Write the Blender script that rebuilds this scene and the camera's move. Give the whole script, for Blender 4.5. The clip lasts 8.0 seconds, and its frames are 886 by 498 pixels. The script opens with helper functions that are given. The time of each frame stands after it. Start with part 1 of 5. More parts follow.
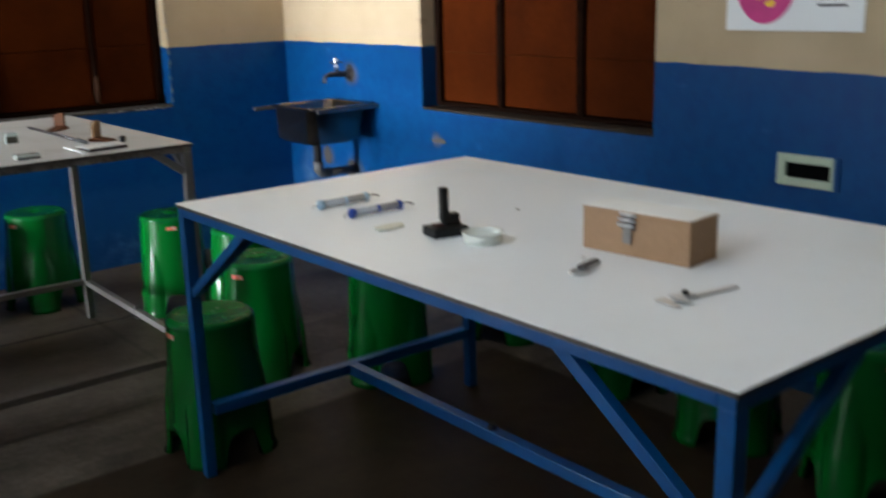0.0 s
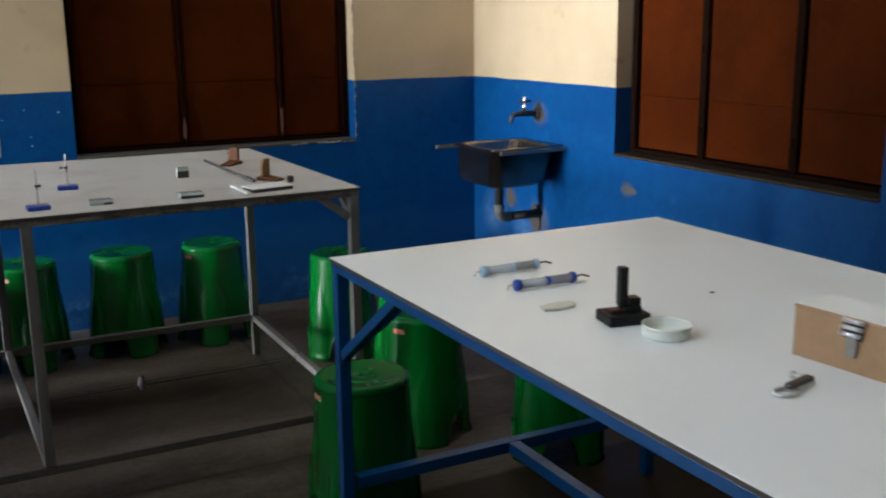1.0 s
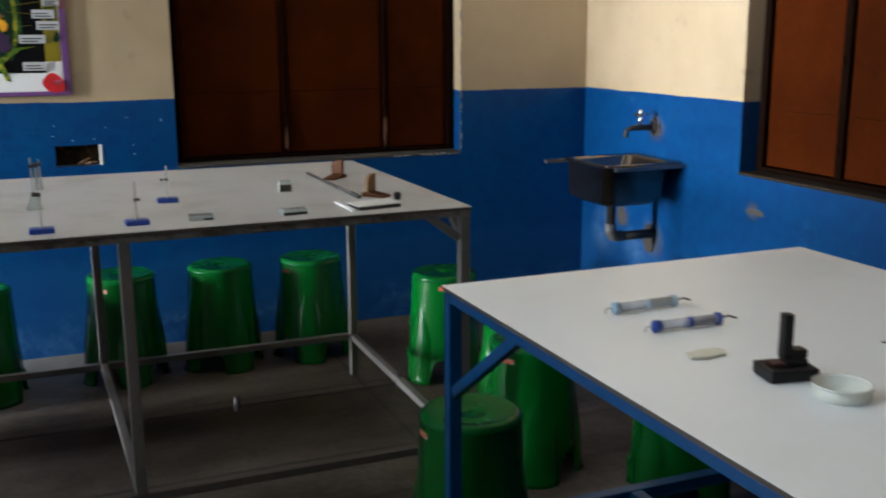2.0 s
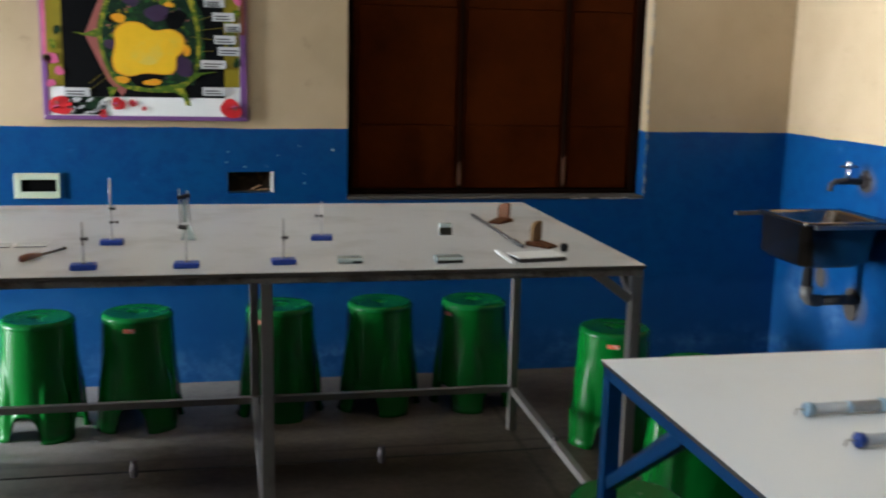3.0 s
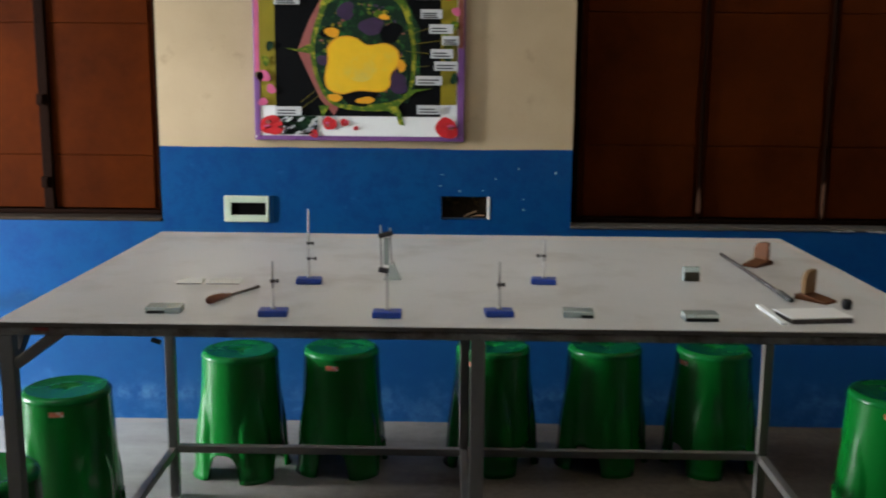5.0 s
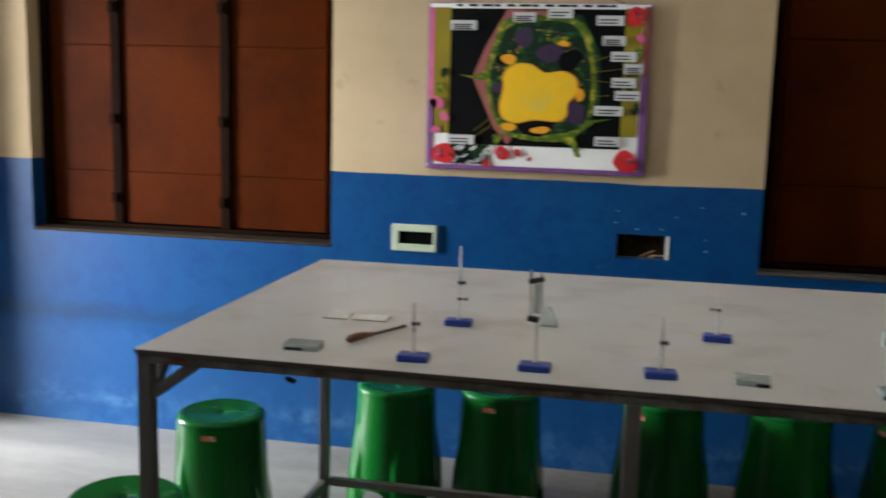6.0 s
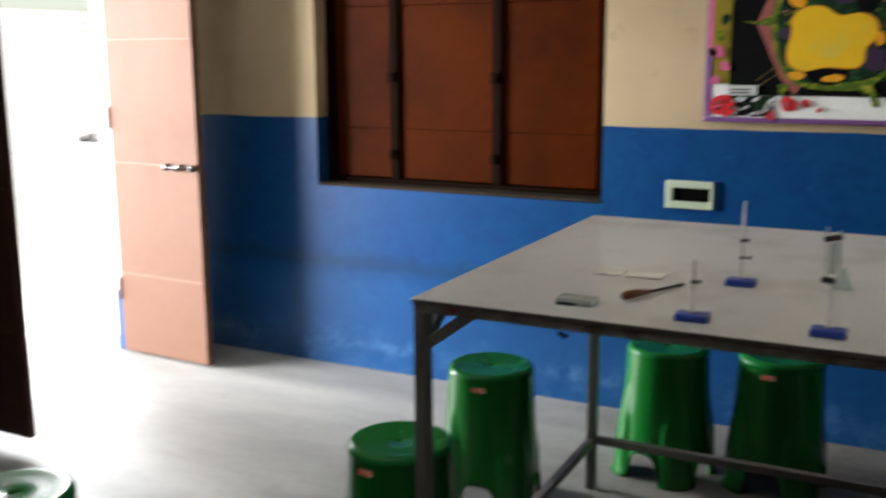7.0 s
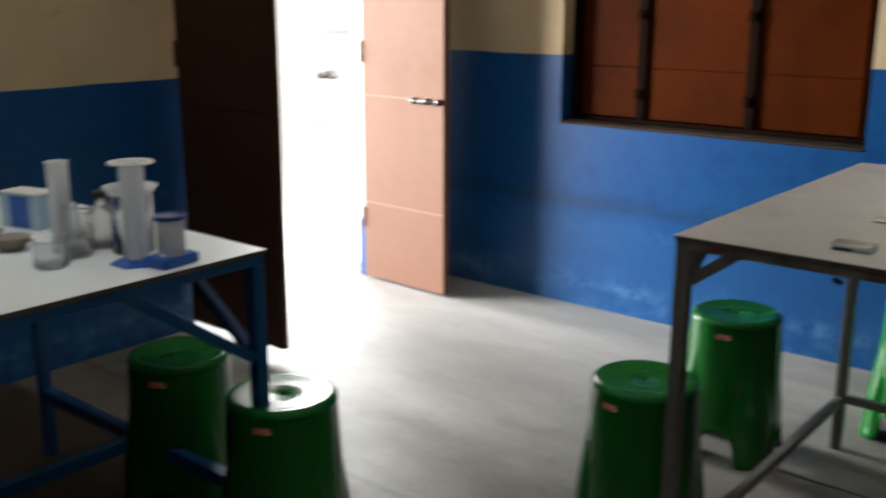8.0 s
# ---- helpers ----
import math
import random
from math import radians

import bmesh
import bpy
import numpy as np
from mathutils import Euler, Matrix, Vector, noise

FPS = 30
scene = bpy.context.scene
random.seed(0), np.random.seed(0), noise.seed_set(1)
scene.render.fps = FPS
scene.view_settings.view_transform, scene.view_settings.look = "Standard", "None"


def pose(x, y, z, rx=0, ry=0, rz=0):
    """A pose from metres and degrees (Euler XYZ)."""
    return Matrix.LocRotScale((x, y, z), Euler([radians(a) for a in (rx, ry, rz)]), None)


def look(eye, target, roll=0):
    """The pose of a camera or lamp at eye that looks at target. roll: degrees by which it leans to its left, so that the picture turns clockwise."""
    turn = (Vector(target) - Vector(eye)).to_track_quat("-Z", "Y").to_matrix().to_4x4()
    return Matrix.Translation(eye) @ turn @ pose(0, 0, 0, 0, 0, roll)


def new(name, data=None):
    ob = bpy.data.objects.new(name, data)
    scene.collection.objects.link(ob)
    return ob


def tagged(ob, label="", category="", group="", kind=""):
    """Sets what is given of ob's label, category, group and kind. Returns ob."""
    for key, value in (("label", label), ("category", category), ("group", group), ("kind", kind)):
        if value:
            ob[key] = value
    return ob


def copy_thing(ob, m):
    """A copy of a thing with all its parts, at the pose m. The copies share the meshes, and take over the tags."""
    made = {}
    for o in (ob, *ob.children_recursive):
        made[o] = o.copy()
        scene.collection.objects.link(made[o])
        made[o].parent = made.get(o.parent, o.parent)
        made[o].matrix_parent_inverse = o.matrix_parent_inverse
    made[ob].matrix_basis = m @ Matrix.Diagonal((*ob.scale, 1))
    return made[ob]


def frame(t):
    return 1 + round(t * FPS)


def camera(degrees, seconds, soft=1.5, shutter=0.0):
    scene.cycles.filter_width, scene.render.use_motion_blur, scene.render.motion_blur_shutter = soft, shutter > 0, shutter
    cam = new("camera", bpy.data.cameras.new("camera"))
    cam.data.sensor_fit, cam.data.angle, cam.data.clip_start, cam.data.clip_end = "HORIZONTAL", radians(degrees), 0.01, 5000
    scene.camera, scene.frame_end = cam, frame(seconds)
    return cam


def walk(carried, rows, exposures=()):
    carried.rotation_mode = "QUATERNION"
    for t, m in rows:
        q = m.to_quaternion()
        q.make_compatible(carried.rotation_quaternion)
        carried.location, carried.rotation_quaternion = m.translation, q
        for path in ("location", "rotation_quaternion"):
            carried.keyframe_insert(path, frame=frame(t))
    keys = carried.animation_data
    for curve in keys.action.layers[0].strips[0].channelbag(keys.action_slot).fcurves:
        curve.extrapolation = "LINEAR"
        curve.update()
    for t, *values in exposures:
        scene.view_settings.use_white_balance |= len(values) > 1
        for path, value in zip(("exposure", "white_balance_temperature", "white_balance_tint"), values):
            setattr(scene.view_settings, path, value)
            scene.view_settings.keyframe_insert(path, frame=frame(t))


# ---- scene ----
cam = camera(48.0, 8.0, soft=1.9, shutter=0.6)
PATH = [
    (0, (0.218, 0.234, 1.381), (1.433, 1.74, 0.875), -1.6),
    (0.5, (0.344, 0.348, 1.404), (1.409, 1.983, 0.966), 0.0),
    (1, (0.447, 0.479, 1.407), (1.355, 2.205, 0.963), -0.6),
    (1.2, (0.465, 0.533, 1.406), (1.345, 2.271, 0.954), -0.6),
    (2.3, (0.499, 0.77, 1.406), (1.162, 2.61, 0.987), -0.1),
    (2.5, (0.524, 0.81, 1.407), (1.119, 2.673, 0.992), 0.1),
    (3, (0.618, 0.946, 1.419), (1.018, 2.871, 1.048), 1.3),
    (3.5, (0.657, 1.051, 1.415), (0.869, 3.0, 1.021), 0.7),
    (4, (0.647, 1.179, 1.413), (0.783, 3.138, 1.034), 0.0),
    (4.2, (0.634, 1.226, 1.414), (0.752, 3.19, 1.053), 0.2),
    (5.3, (0.633, 1.441, 1.417), (0.523, 3.409, 1.076), 1.3),
    (5.5, (0.649, 1.482, 1.422), (0.472, 3.449, 1.104), 2.1),
    (6, (0.69, 1.57, 1.426), (0.287, 3.505, 1.12), 1.5),
    (6.5, (0.694, 1.6, 1.426), (0.057, 3.468, 1.104), 0.5),
    (7, (0.656, 1.608, 1.404), (-0.238, 3.354, 1.014), -0.3),
    (7.5, (0.625, 1.577, 1.389), (-0.436, 3.212, 0.942), 0.2),
    (8, (0.582, 1.537, 1.377), (-0.655, 3.028, 0.881), 0.1),
]
EXPOSURES = [(0.0, 0.79, 6150, 10), (1.2, 0.72, 6170, 10), (2.5, 0.58, 6250, 10), (3.0, 0.62, 6280, 10), (3.5, 0.60, 6320, 10), (4.2, 0.55, 6380, 10), (5.3, 0.5, 6480, 10), (6.0, 0.45, 6580, 10), (7.0, 0.27, 6740, 10), (8.0, 0.09, 6900, 10)]
walk(cam, [(t, look(eye, target, roll)) for t, eye, target, roll in PATH], EXPOSURES)

# ---- the plan, in metres ----
NY = 5.285          # inner face of the north wall
EX = 3.18           # inner face of the east wall
WX = -2.8           # inner face of the west wall
SY = -1.6           # inner face of the south wall
HIGH = 3.9          # ceiling
BAND = 1.12         # top of the blue dado
DOOR = (3.962, 5.20, 2.15)   # doorway in the west wall: y from, y to, height

# ---- world, sun and large lights ----
world = bpy.data.worlds.new("world")
scene.world = world
world.use_nodes = True
sky = world.node_tree.nodes.new("ShaderNodeTexSky")
sky.sky_type, sky.sun_disc = "NISHITA", False
sky.sun_elevation, sky.sun_rotation = radians(66), radians(36)
back = world.node_tree.nodes["Background"]
back.inputs["Strength"].default_value = 0.15
world.node_tree.links.new(sky.outputs[0], back.inputs["Color"])

sun = new("sun", bpy.data.lights.new("sun", "SUN"))
sun.data.energy, sun.data.angle, sun.data.color = 5.0, radians(3), (1.0, 0.95, 0.88)
sun.matrix_world = look((2.2, 3.0, 8.4), (0, 0, 0))


def opening_light(name, place, target, width, height, watts, spread=180, colour=(0.95, 0.97, 1.0)):
    ob = new(name, bpy.data.lights.new(name, "AREA"))
    ob.data.shape, ob.data.size, ob.data.size_y = "RECTANGLE", width, height
    ob.data.energy, ob.data.color, ob.data.spread = watts, colour, radians(spread)
    ob.matrix_world = look(place, target)
    return ob


# the doorway sees bright open ground and sky to the west, the south-west and, higher, the north-west
opening_light("door_daylight", (WX - 5.2, 4.75, 1.3), (0.6, 4.85, 0.3), 1.3, 2.4, 165, 60, (0.92, 0.965, 1.0))
opening_light("yard_daylight", (WX - 5.2, 1.2, 2.0), (-0.6, 5.0, 1.0), 3.6, 4.0, 540, 70, (0.92, 0.965, 1.0))
opening_light("sky_daylight", (WX - 4.7, 9.2, 3.6), (-1.2, 3.6, 0.0), 4.0, 2.8, 210, 60, (0.92, 0.965, 1.0))
# fill lamp added in an unseen west opening, aimed up to bounce off the ceiling
opening_light("ceiling_fill", (WX - 0.20, 2.0, 3.2), (WX + 1.0, 2.0, 3.85), 2.7, 0.8, 82, 130, (0.80, 0.92, 1.0))

# ---- materials ----


def material(name, colour, rough=0.6, metal=0.0, grain=30.0, vary=0.08, bump=0.1, stain=None, stain_scale=2.0, stain_at=(0.55, 0.75), spec=0.5, random_value=0.0):
    """A painted, cast or rolled surface: fine grain, a broad drift of tone, and stains of a second colour."""
    m = bpy.data.materials.new(name)
    m.use_nodes = True
    n, l = m.node_tree.nodes, m.node_tree.links
    b = n["Principled BSDF"]
    b.inputs["Metallic"].default_value = metal
    b.inputs["Specular IOR Level"].default_value = spec
    co = n.new("ShaderNodeTexCoord")
    fine = n.new("ShaderNodeTexNoise")
    fine.inputs["Scale"].default_value, fine.inputs["Detail"].default_value = grain, 6
    broad = n.new("ShaderNodeTexNoise")
    broad.inputs["Scale"].default_value, broad.inputs["Detail"].default_value, broad.inputs["Roughness"].default_value = stain_scale, 8, 0.65
    for tex in (fine, broad):
        l.new(co.outputs["Object"], tex.inputs["Vector"])
    tone = n.new("ShaderNodeMix")
    tone.data_type, tone.blend_type = "RGBA", "MIX"
    tone.inputs[6].default_value = (*[c * (1 - vary) for c in colour], 1)
    tone.inputs[7].default_value = (*[min(1, c * (1 + vary)) for c in colour], 1)
    l.new(fine.outputs["Fac"], tone.inputs[0])
    out = tone.outputs[2]
    if stain:
        ramp = n.new("ShaderNodeValToRGB")
        ramp.color_ramp.elements[0].position, ramp.color_ramp.elements[1].position = stain_at
        l.new(broad.outputs["Fac"], ramp.inputs[0])
        mix = n.new("ShaderNodeMix")
        mix.data_type = "RGBA"
        l.new(ramp.outputs[0], mix.inputs[0])
        l.new(out, mix.inputs[6])
        mix.inputs[7].default_value = (*stain, 1)
        out = mix.outputs[2]
    if random_value:
        info, hsv, rng = n.new("ShaderNodeObjectInfo"), n.new("ShaderNodeHueSaturation"), n.new("ShaderNodeMapRange")
        rng.inputs[3].default_value, rng.inputs[4].default_value = 1 - random_value, 1 + random_value
        l.new(info.outputs["Random"], rng.inputs[0])
        l.new(rng.outputs[0], hsv.inputs["Value"])
        l.new(out, hsv.inputs["Color"])
        out = hsv.outputs[0]
    l.new(out, b.inputs["Base Color"])
    rmap = n.new("ShaderNodeMapRange")
    rmap.inputs[3].default_value, rmap.inputs[4].default_value = max(0.03, rough - 0.08), min(1, rough + 0.1)
    l.new(broad.outputs["Fac"], rmap.inputs[0])
    l.new(rmap.outputs[0], b.inputs["Roughness"])
    if bump:
        bp = n.new("ShaderNodeBump")
        bp.inputs["Strength"].default_value, bp.inputs["Distance"].default_value = bump, 0.01
        l.new(fine.outputs["Fac"], bp.inputs["Height"])
        l.new(bp.outputs[0], b.inputs["Normal"])
    return m


def glass(name, colour, rough=0.05, through_share=1.0, bend=1.48):
    m = bpy.data.materials.new(name)
    m.use_nodes = True
    b = m.node_tree.nodes["Principled BSDF"]
    b.inputs["Base Color"].default_value = (*colour, 1)
    b.inputs["Transmission Weight"].default_value, b.inputs["Roughness"].default_value = through_share, rough
    b.inputs["IOR"].default_value = bend
    return m


def wall_paint():
    """Cream above, blue enamel dado below, with scuffs; the line between wavers by a few millimetres."""
    m = bpy.data.materials.new("wall_paint")
    m.use_nodes = True
    n, l = m.node_tree.nodes, m.node_tree.links
    b = n["Principled BSDF"]
    geo, sep = n.new("ShaderNodeNewGeometry"), n.new("ShaderNodeSeparateXYZ")
    l.new(geo.outputs["Position"], sep.inputs[0])

    def noise_tex(scale, detail, rough=0.55):
        t = n.new("ShaderNodeTexNoise")
        t.inputs["Scale"].default_value, t.inputs["Detail"].default_value, t.inputs["Roughness"].default_value = scale, detail, rough
        l.new(geo.outputs["Position"], t.inputs["Vector"])
        return t

    def maths(op, a, c, clamp=False):
        t = n.new("ShaderNodeMath")
        t.operation, t.use_clamp = op, clamp
        for i, v in ((0, a), (1, c)):
            if isinstance(v, float):
                t.inputs[i].default_value = v
            else:
                l.new(v, t.inputs[i])
        return t.outputs[0]

    def mixed(fac, a, c):
        t = n.new("ShaderNodeMix")
        t.data_type = "RGBA"
        for i, v in ((0, fac), (6, a), (7, c)):
            if isinstance(v, tuple):
                t.inputs[i].default_value = (*v, 1)
            elif isinstance(v, float):
                t.inputs[i].default_value = v
            else:
                l.new(v, t.inputs[i])
        return t.outputs[2]

    def ramped(v, lo, hi):
        t = n.new("ShaderNodeMapRange")
        t.inputs[1].default_value, t.inputs[2].default_value = lo, hi
        l.new(v, t.inputs[0])
        return t.outputs[0]

    waver, grain, blotch, scuff = noise_tex(6, 2), noise_tex(90, 5), noise_tex(1.7, 6), noise_tex(7, 9, 0.7)
    west = maths("LESS_THAN", sep.outputs["X"], WX + 0.03)
    line = maths("SUBTRACT", maths("ADD", sep.outputs["Z"], maths("MULTIPLY", waver.outputs["Fac"], 0.012)), BAND + 0.006)
    line = maths("ADD", line, maths("MULTIPLY", west, 0.07))
    east = maths("GREATER_THAN", sep.outputs["X"], EX - 0.03)
    line = maths("ADD", line, maths("MULTIPLY", maths("MULTIPLY", east, ramped(sep.outputs["Y"], 4.2, 1.6)), 0.034))
    upper = maths("GREATER_THAN", line, 0.0)
    cream = mixed(ramped(blotch.outputs["Fac"], 0.3, 0.75), (0.525, 0.405, 0.262), (0.405, 0.303, 0.182))
    cream = mixed(ramped(scuff.outputs["Fac"], 0.60, 0.78), cream, (0.30, 0.22, 0.13))
    blue = mixed(ramped(blotch.outputs["Fac"], 0.3, 0.7), (0.0012, 0.049, 0.168), (0.0015, 0.063, 0.198))
    blue = mixed(ramped(scuff.outputs["Fac"], 0.62, 0.85), blue, (0.075, 0.19, 0.38))
    # rubbed and damp paint in a strip above the floor
    low = ramped(sep.outputs["Z"], 0.22, 0.10)
    damp = maths("MULTIPLY", low, ramped(scuff.outputs["Fac"], 0.45, 0.62))
    blue = mixed(maths("MULTIPLY", damp, 0.4), blue, (0.12, 0.28, 0.50))
    salt = maths("MULTIPLY", ramped(sep.outputs["Z"], 0.075, 0.10), ramped(maths("ADD", sep.outputs["Z"], maths("MULTIPLY", scuff.outputs["Fac"], 0.06)), 0.185, 0.145))
    blue = mixed(maths("MULTIPLY", maths("MULTIPLY", salt, ramped(blotch.outputs["Fac"], 0.40, 0.55)), 0.38), blue, (0.16, 0.33, 0.52))
    mottle = noise_tex(16, 5, 0.7)
    blue = mixed(ramped(mottle.outputs["Fac"], 0.42, 0.62), blue, (0.0015, 0.042, 0.165))
    # an old tide line below which the dado was washed paler
    tide = ramped(maths("ADD", sep.outputs["Z"], maths("MULTIPLY", waver.outputs["Fac"], 0.16)), 0.52, 0.47)
    blue = mixed(maths("MULTIPLY", tide, 0.35), blue, (0.016, 0.09, 0.25))

    smear = maths("MULTIPLY", ramped(sep.outputs["Z"], 0.44, 0.47), ramped(maths("SUBTRACT", sep.outputs["Z"], maths("MULTIPLY", scuff.outputs["Fac"], 0.14)), 0.47, 0.42))
    blue = mixed(maths("MULTIPLY", maths("MULTIPLY", smear, ramped(sep.outputs["X"], -0.2, -1.2)), 0.55), blue, (0.004, 0.03, 0.08))

    # paint washed pale below the sink
    def near(px, py, pz, r):
        d = n.new("ShaderNodeVectorMath")
        d.operation = "DISTANCE"
        l.new(geo.outputs["Position"], d.inputs[0])
        d.inputs[1].default_value = (px, py, pz)
        return ramped(maths("ADD", d.outputs["Value"], maths("MULTIPLY", scuff.outputs["Fac"], r * 0.9)), r * 1.35, r * 0.75)
    for spot in ((EX, 5.06, 0.40, 0.17), (EX, 4.78, 0.36, 0.14), (EX, 4.64, 0.45, 0.12)):
        blue = mixed(maths("MULTIPLY", maths("MULTIPLY", near(*spot), ramped(scuff.outputs["Fac"], 0.40, 0.60)), 0.42), blue, (0.17, 0.30, 0.47))
    for spot in ((EX, 4.635, 0.965, 0.085), (EX, 4.62, 0.43, 0.11), (EX, 4.89, 0.50, 0.08), (EX, 3.93, 0.68, 0.05)):
        blue = mixed(maths("MULTIPLY", near(*spot), 0.7), blue, (0.09, 0.085, 0.08))
    l.new(mixed(upper, blue, cream), b.inputs["Base Color"])
    rough = n.new("ShaderNodeMapRange")
    rough.inputs[3].default_value, rough.inputs[4].default_value = 0.36, 0.85
    l.new(upper, rough.inputs[0])
    l.new(rough.outputs[0], b.inputs["Roughness"])
    gloss = n.new("ShaderNodeMapRange")
    gloss.inputs[3].default_value, gloss.inputs[4].default_value = 0.30, 0.05
    l.new(upper, gloss.inputs[0])
    l.new(gloss.outputs[0], b.inputs["Specular IOR Level"])
    bp = n.new("ShaderNodeBump")
    bp.inputs["Strength"].default_value, bp.inputs["Distance"].default_value = 0.22, 0.012
    l.new(maths("ADD", scuff.outputs["Fac"], maths("MULTIPLY", grain.outputs["Fac"], 0.25)), bp.inputs["Height"])
    l.new(bp.outputs[0], b.inputs["Normal"])
    return m


WALL = wall_paint()
CEILING = material("ceiling_whitewash", (0.80, 0.80, 0.79), 0.9, grain=40, vary=0.03, bump=0.1, stain=(0.72, 0.71, 0.69))
PLASTER = material("plaster", (0.62, 0.60, 0.55), 0.85, grain=60, stain=(0.42, 0.40, 0.36), bump=0.2)


def floor_cement():
    """Trowelled cement: streaks along x, brown stains, and door light painted in as a paler area that fades away from
    the door.
    """
    m = bpy.data.materials.new("floor_cement")
    m.use_nodes = True
    n, l = m.node_tree.nodes, m.node_tree.links
    b = n["Principled BSDF"]
    b.inputs["Specular IOR Level"].default_value = 0.13
    geo = n.new("ShaderNodeNewGeometry")
    sep = n.new("ShaderNodeSeparateXYZ")
    l.new(geo.outputs["Position"], sep.inputs[0])

    def tex(scale, detail, stretch=None, rough=0.6):
        t = n.new("ShaderNodeTexNoise")
        t.inputs["Scale"].default_value, t.inputs["Detail"].default_value, t.inputs["Roughness"].default_value = scale, detail, rough
        if stretch:
            v = n.new("ShaderNodeVectorMath")
            v.operation = "MULTIPLY"
            v.inputs[1].default_value = stretch
            l.new(geo.outputs["Position"], v.inputs[0])
            l.new(v.outputs[0], t.inputs["Vector"])
        else:
            l.new(geo.outputs["Position"], t.inputs["Vector"])
        return t.outputs["Fac"]

    def ramp(v, lo, hi, a=0.0, c=1.0):
        t = n.new("ShaderNodeMapRange")
        for k, x in zip((1, 2, 3, 4), (lo, hi, a, c)):
            t.inputs[k].default_value = x
        l.new(v, t.inputs[0])
        return t.outputs[0]

    def mix(f, a, c):
        t = n.new("ShaderNodeMix")
        t.data_type = "RGBA"
        l.new(f, t.inputs[0])
        for k, x in ((6, a), (7, c)):
            if isinstance(x, tuple):
                t.inputs[k].default_value = (*x, 1)
            else:
                l.new(x, t.inputs[k])
        return t.outputs[2]

    def maths(op, a, c):
        t = n.new("ShaderNodeMath")
        t.operation = op
        for k, x in ((0, a), (1, c)):
            if isinstance(x, float):
                t.inputs[k].default_value = x
            else:
                l.new(x, t.inputs[k])
        return t.outputs[0]

    grain, streak, stain, spots = tex(110, 6), tex(1.0, 8, (2.2, 7.0, 1.0), 0.72), tex(1.3, 7, None, 0.65), tex(9, 8, None, 0.7)
    base = mix(ramp(streak, 0.3, 0.7), (0.034, 0.027, 0.020), (0.116, 0.096, 0.074))
    base = mix(ramp(stain, 0.50, 0.68, 0.0, 0.8), base, (0.036, 0.027, 0.020))
    base = mix(ramp(spots, 0.66, 0.74, 0.0, 0.7), base, (0.014, 0.012, 0.010))
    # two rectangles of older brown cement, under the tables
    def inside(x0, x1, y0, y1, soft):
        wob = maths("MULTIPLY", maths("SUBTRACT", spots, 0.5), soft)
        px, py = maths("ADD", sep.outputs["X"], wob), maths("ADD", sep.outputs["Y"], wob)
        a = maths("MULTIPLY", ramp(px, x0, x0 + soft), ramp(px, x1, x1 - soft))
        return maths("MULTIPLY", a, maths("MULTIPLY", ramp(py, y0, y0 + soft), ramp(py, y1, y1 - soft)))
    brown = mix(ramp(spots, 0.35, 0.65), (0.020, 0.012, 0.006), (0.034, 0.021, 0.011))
    paler = mix(ramp(streak, 0.3, 0.7), (0.088, 0.071, 0.055), (0.180, 0.148, 0.116))
    base = mix(ramp(stain, 0.42, 0.6, 0.25, 0.9), paler, base)
    # painted lighter between the tables and the north wall, standing in for light
    base = mix(ramp(maths("ADD", sep.outputs["Y"], maths("MULTIPLY", stain, 0.8)), 3.7, 4.7, 0.0, 0.34), base, (0.105, 0.088, 0.071))
    def groove(v, at, wide):
        off = maths("ABSOLUTE", maths("SUBTRACT", maths("ADD", v, maths("MULTIPLY", spots, 0.02)), at + 0.01), 0.0)
        return maths("MULTIPLY", ramp(off, wide, wide * 0.3), ramp(stain, 0.35, 0.55, 0.85, 0.35))
    for v, at, wide in ((sep.outputs["Y"], 3.43, 0.018), (sep.outputs["Y"], 3.765, 0.016), (sep.outputs["Y"], 4.42, 0.014), (sep.outputs["X"], 1.65, 0.016)):
        base = mix(groove(v, at, wide), base, (0.006, 0.0045, 0.0035))
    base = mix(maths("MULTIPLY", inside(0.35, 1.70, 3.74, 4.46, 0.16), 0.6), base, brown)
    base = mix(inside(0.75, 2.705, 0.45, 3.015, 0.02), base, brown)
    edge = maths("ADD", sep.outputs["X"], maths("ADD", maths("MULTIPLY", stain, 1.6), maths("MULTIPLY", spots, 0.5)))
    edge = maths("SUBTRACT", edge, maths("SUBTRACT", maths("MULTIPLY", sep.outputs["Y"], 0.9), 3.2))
    # paler floor colour near the door stands in for the daylight falling there
    lit_paler = ramp(edge, 0.75, -0.9)
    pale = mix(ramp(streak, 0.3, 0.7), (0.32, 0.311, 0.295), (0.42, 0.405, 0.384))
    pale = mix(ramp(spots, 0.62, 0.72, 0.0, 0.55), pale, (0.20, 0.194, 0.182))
    lit_paler = maths("MULTIPLY", lit_paler, ramp(maths("ADD", maths("ADD", sep.outputs["Y"], maths("MULTIPLY", sep.outputs["X"], 0.45)), maths("MULTIPLY", stain, 0.5)), 2.6, 3.35, 0.03, 1.0))
    # gritty, blotched finish
    base = mix(ramp(tex(38, 7, None, 0.75), 0.36, 0.66, 0.0, 0.45), base, (0.007, 0.0055, 0.004))
    base = mix(ramp(tex(5.5, 8, (1.0, 1.8, 1.0), 0.75), 0.56, 0.72, 0.0, 0.5), base, (0.050, 0.037, 0.025))
    whole = mix(lit_paler, base, pale)
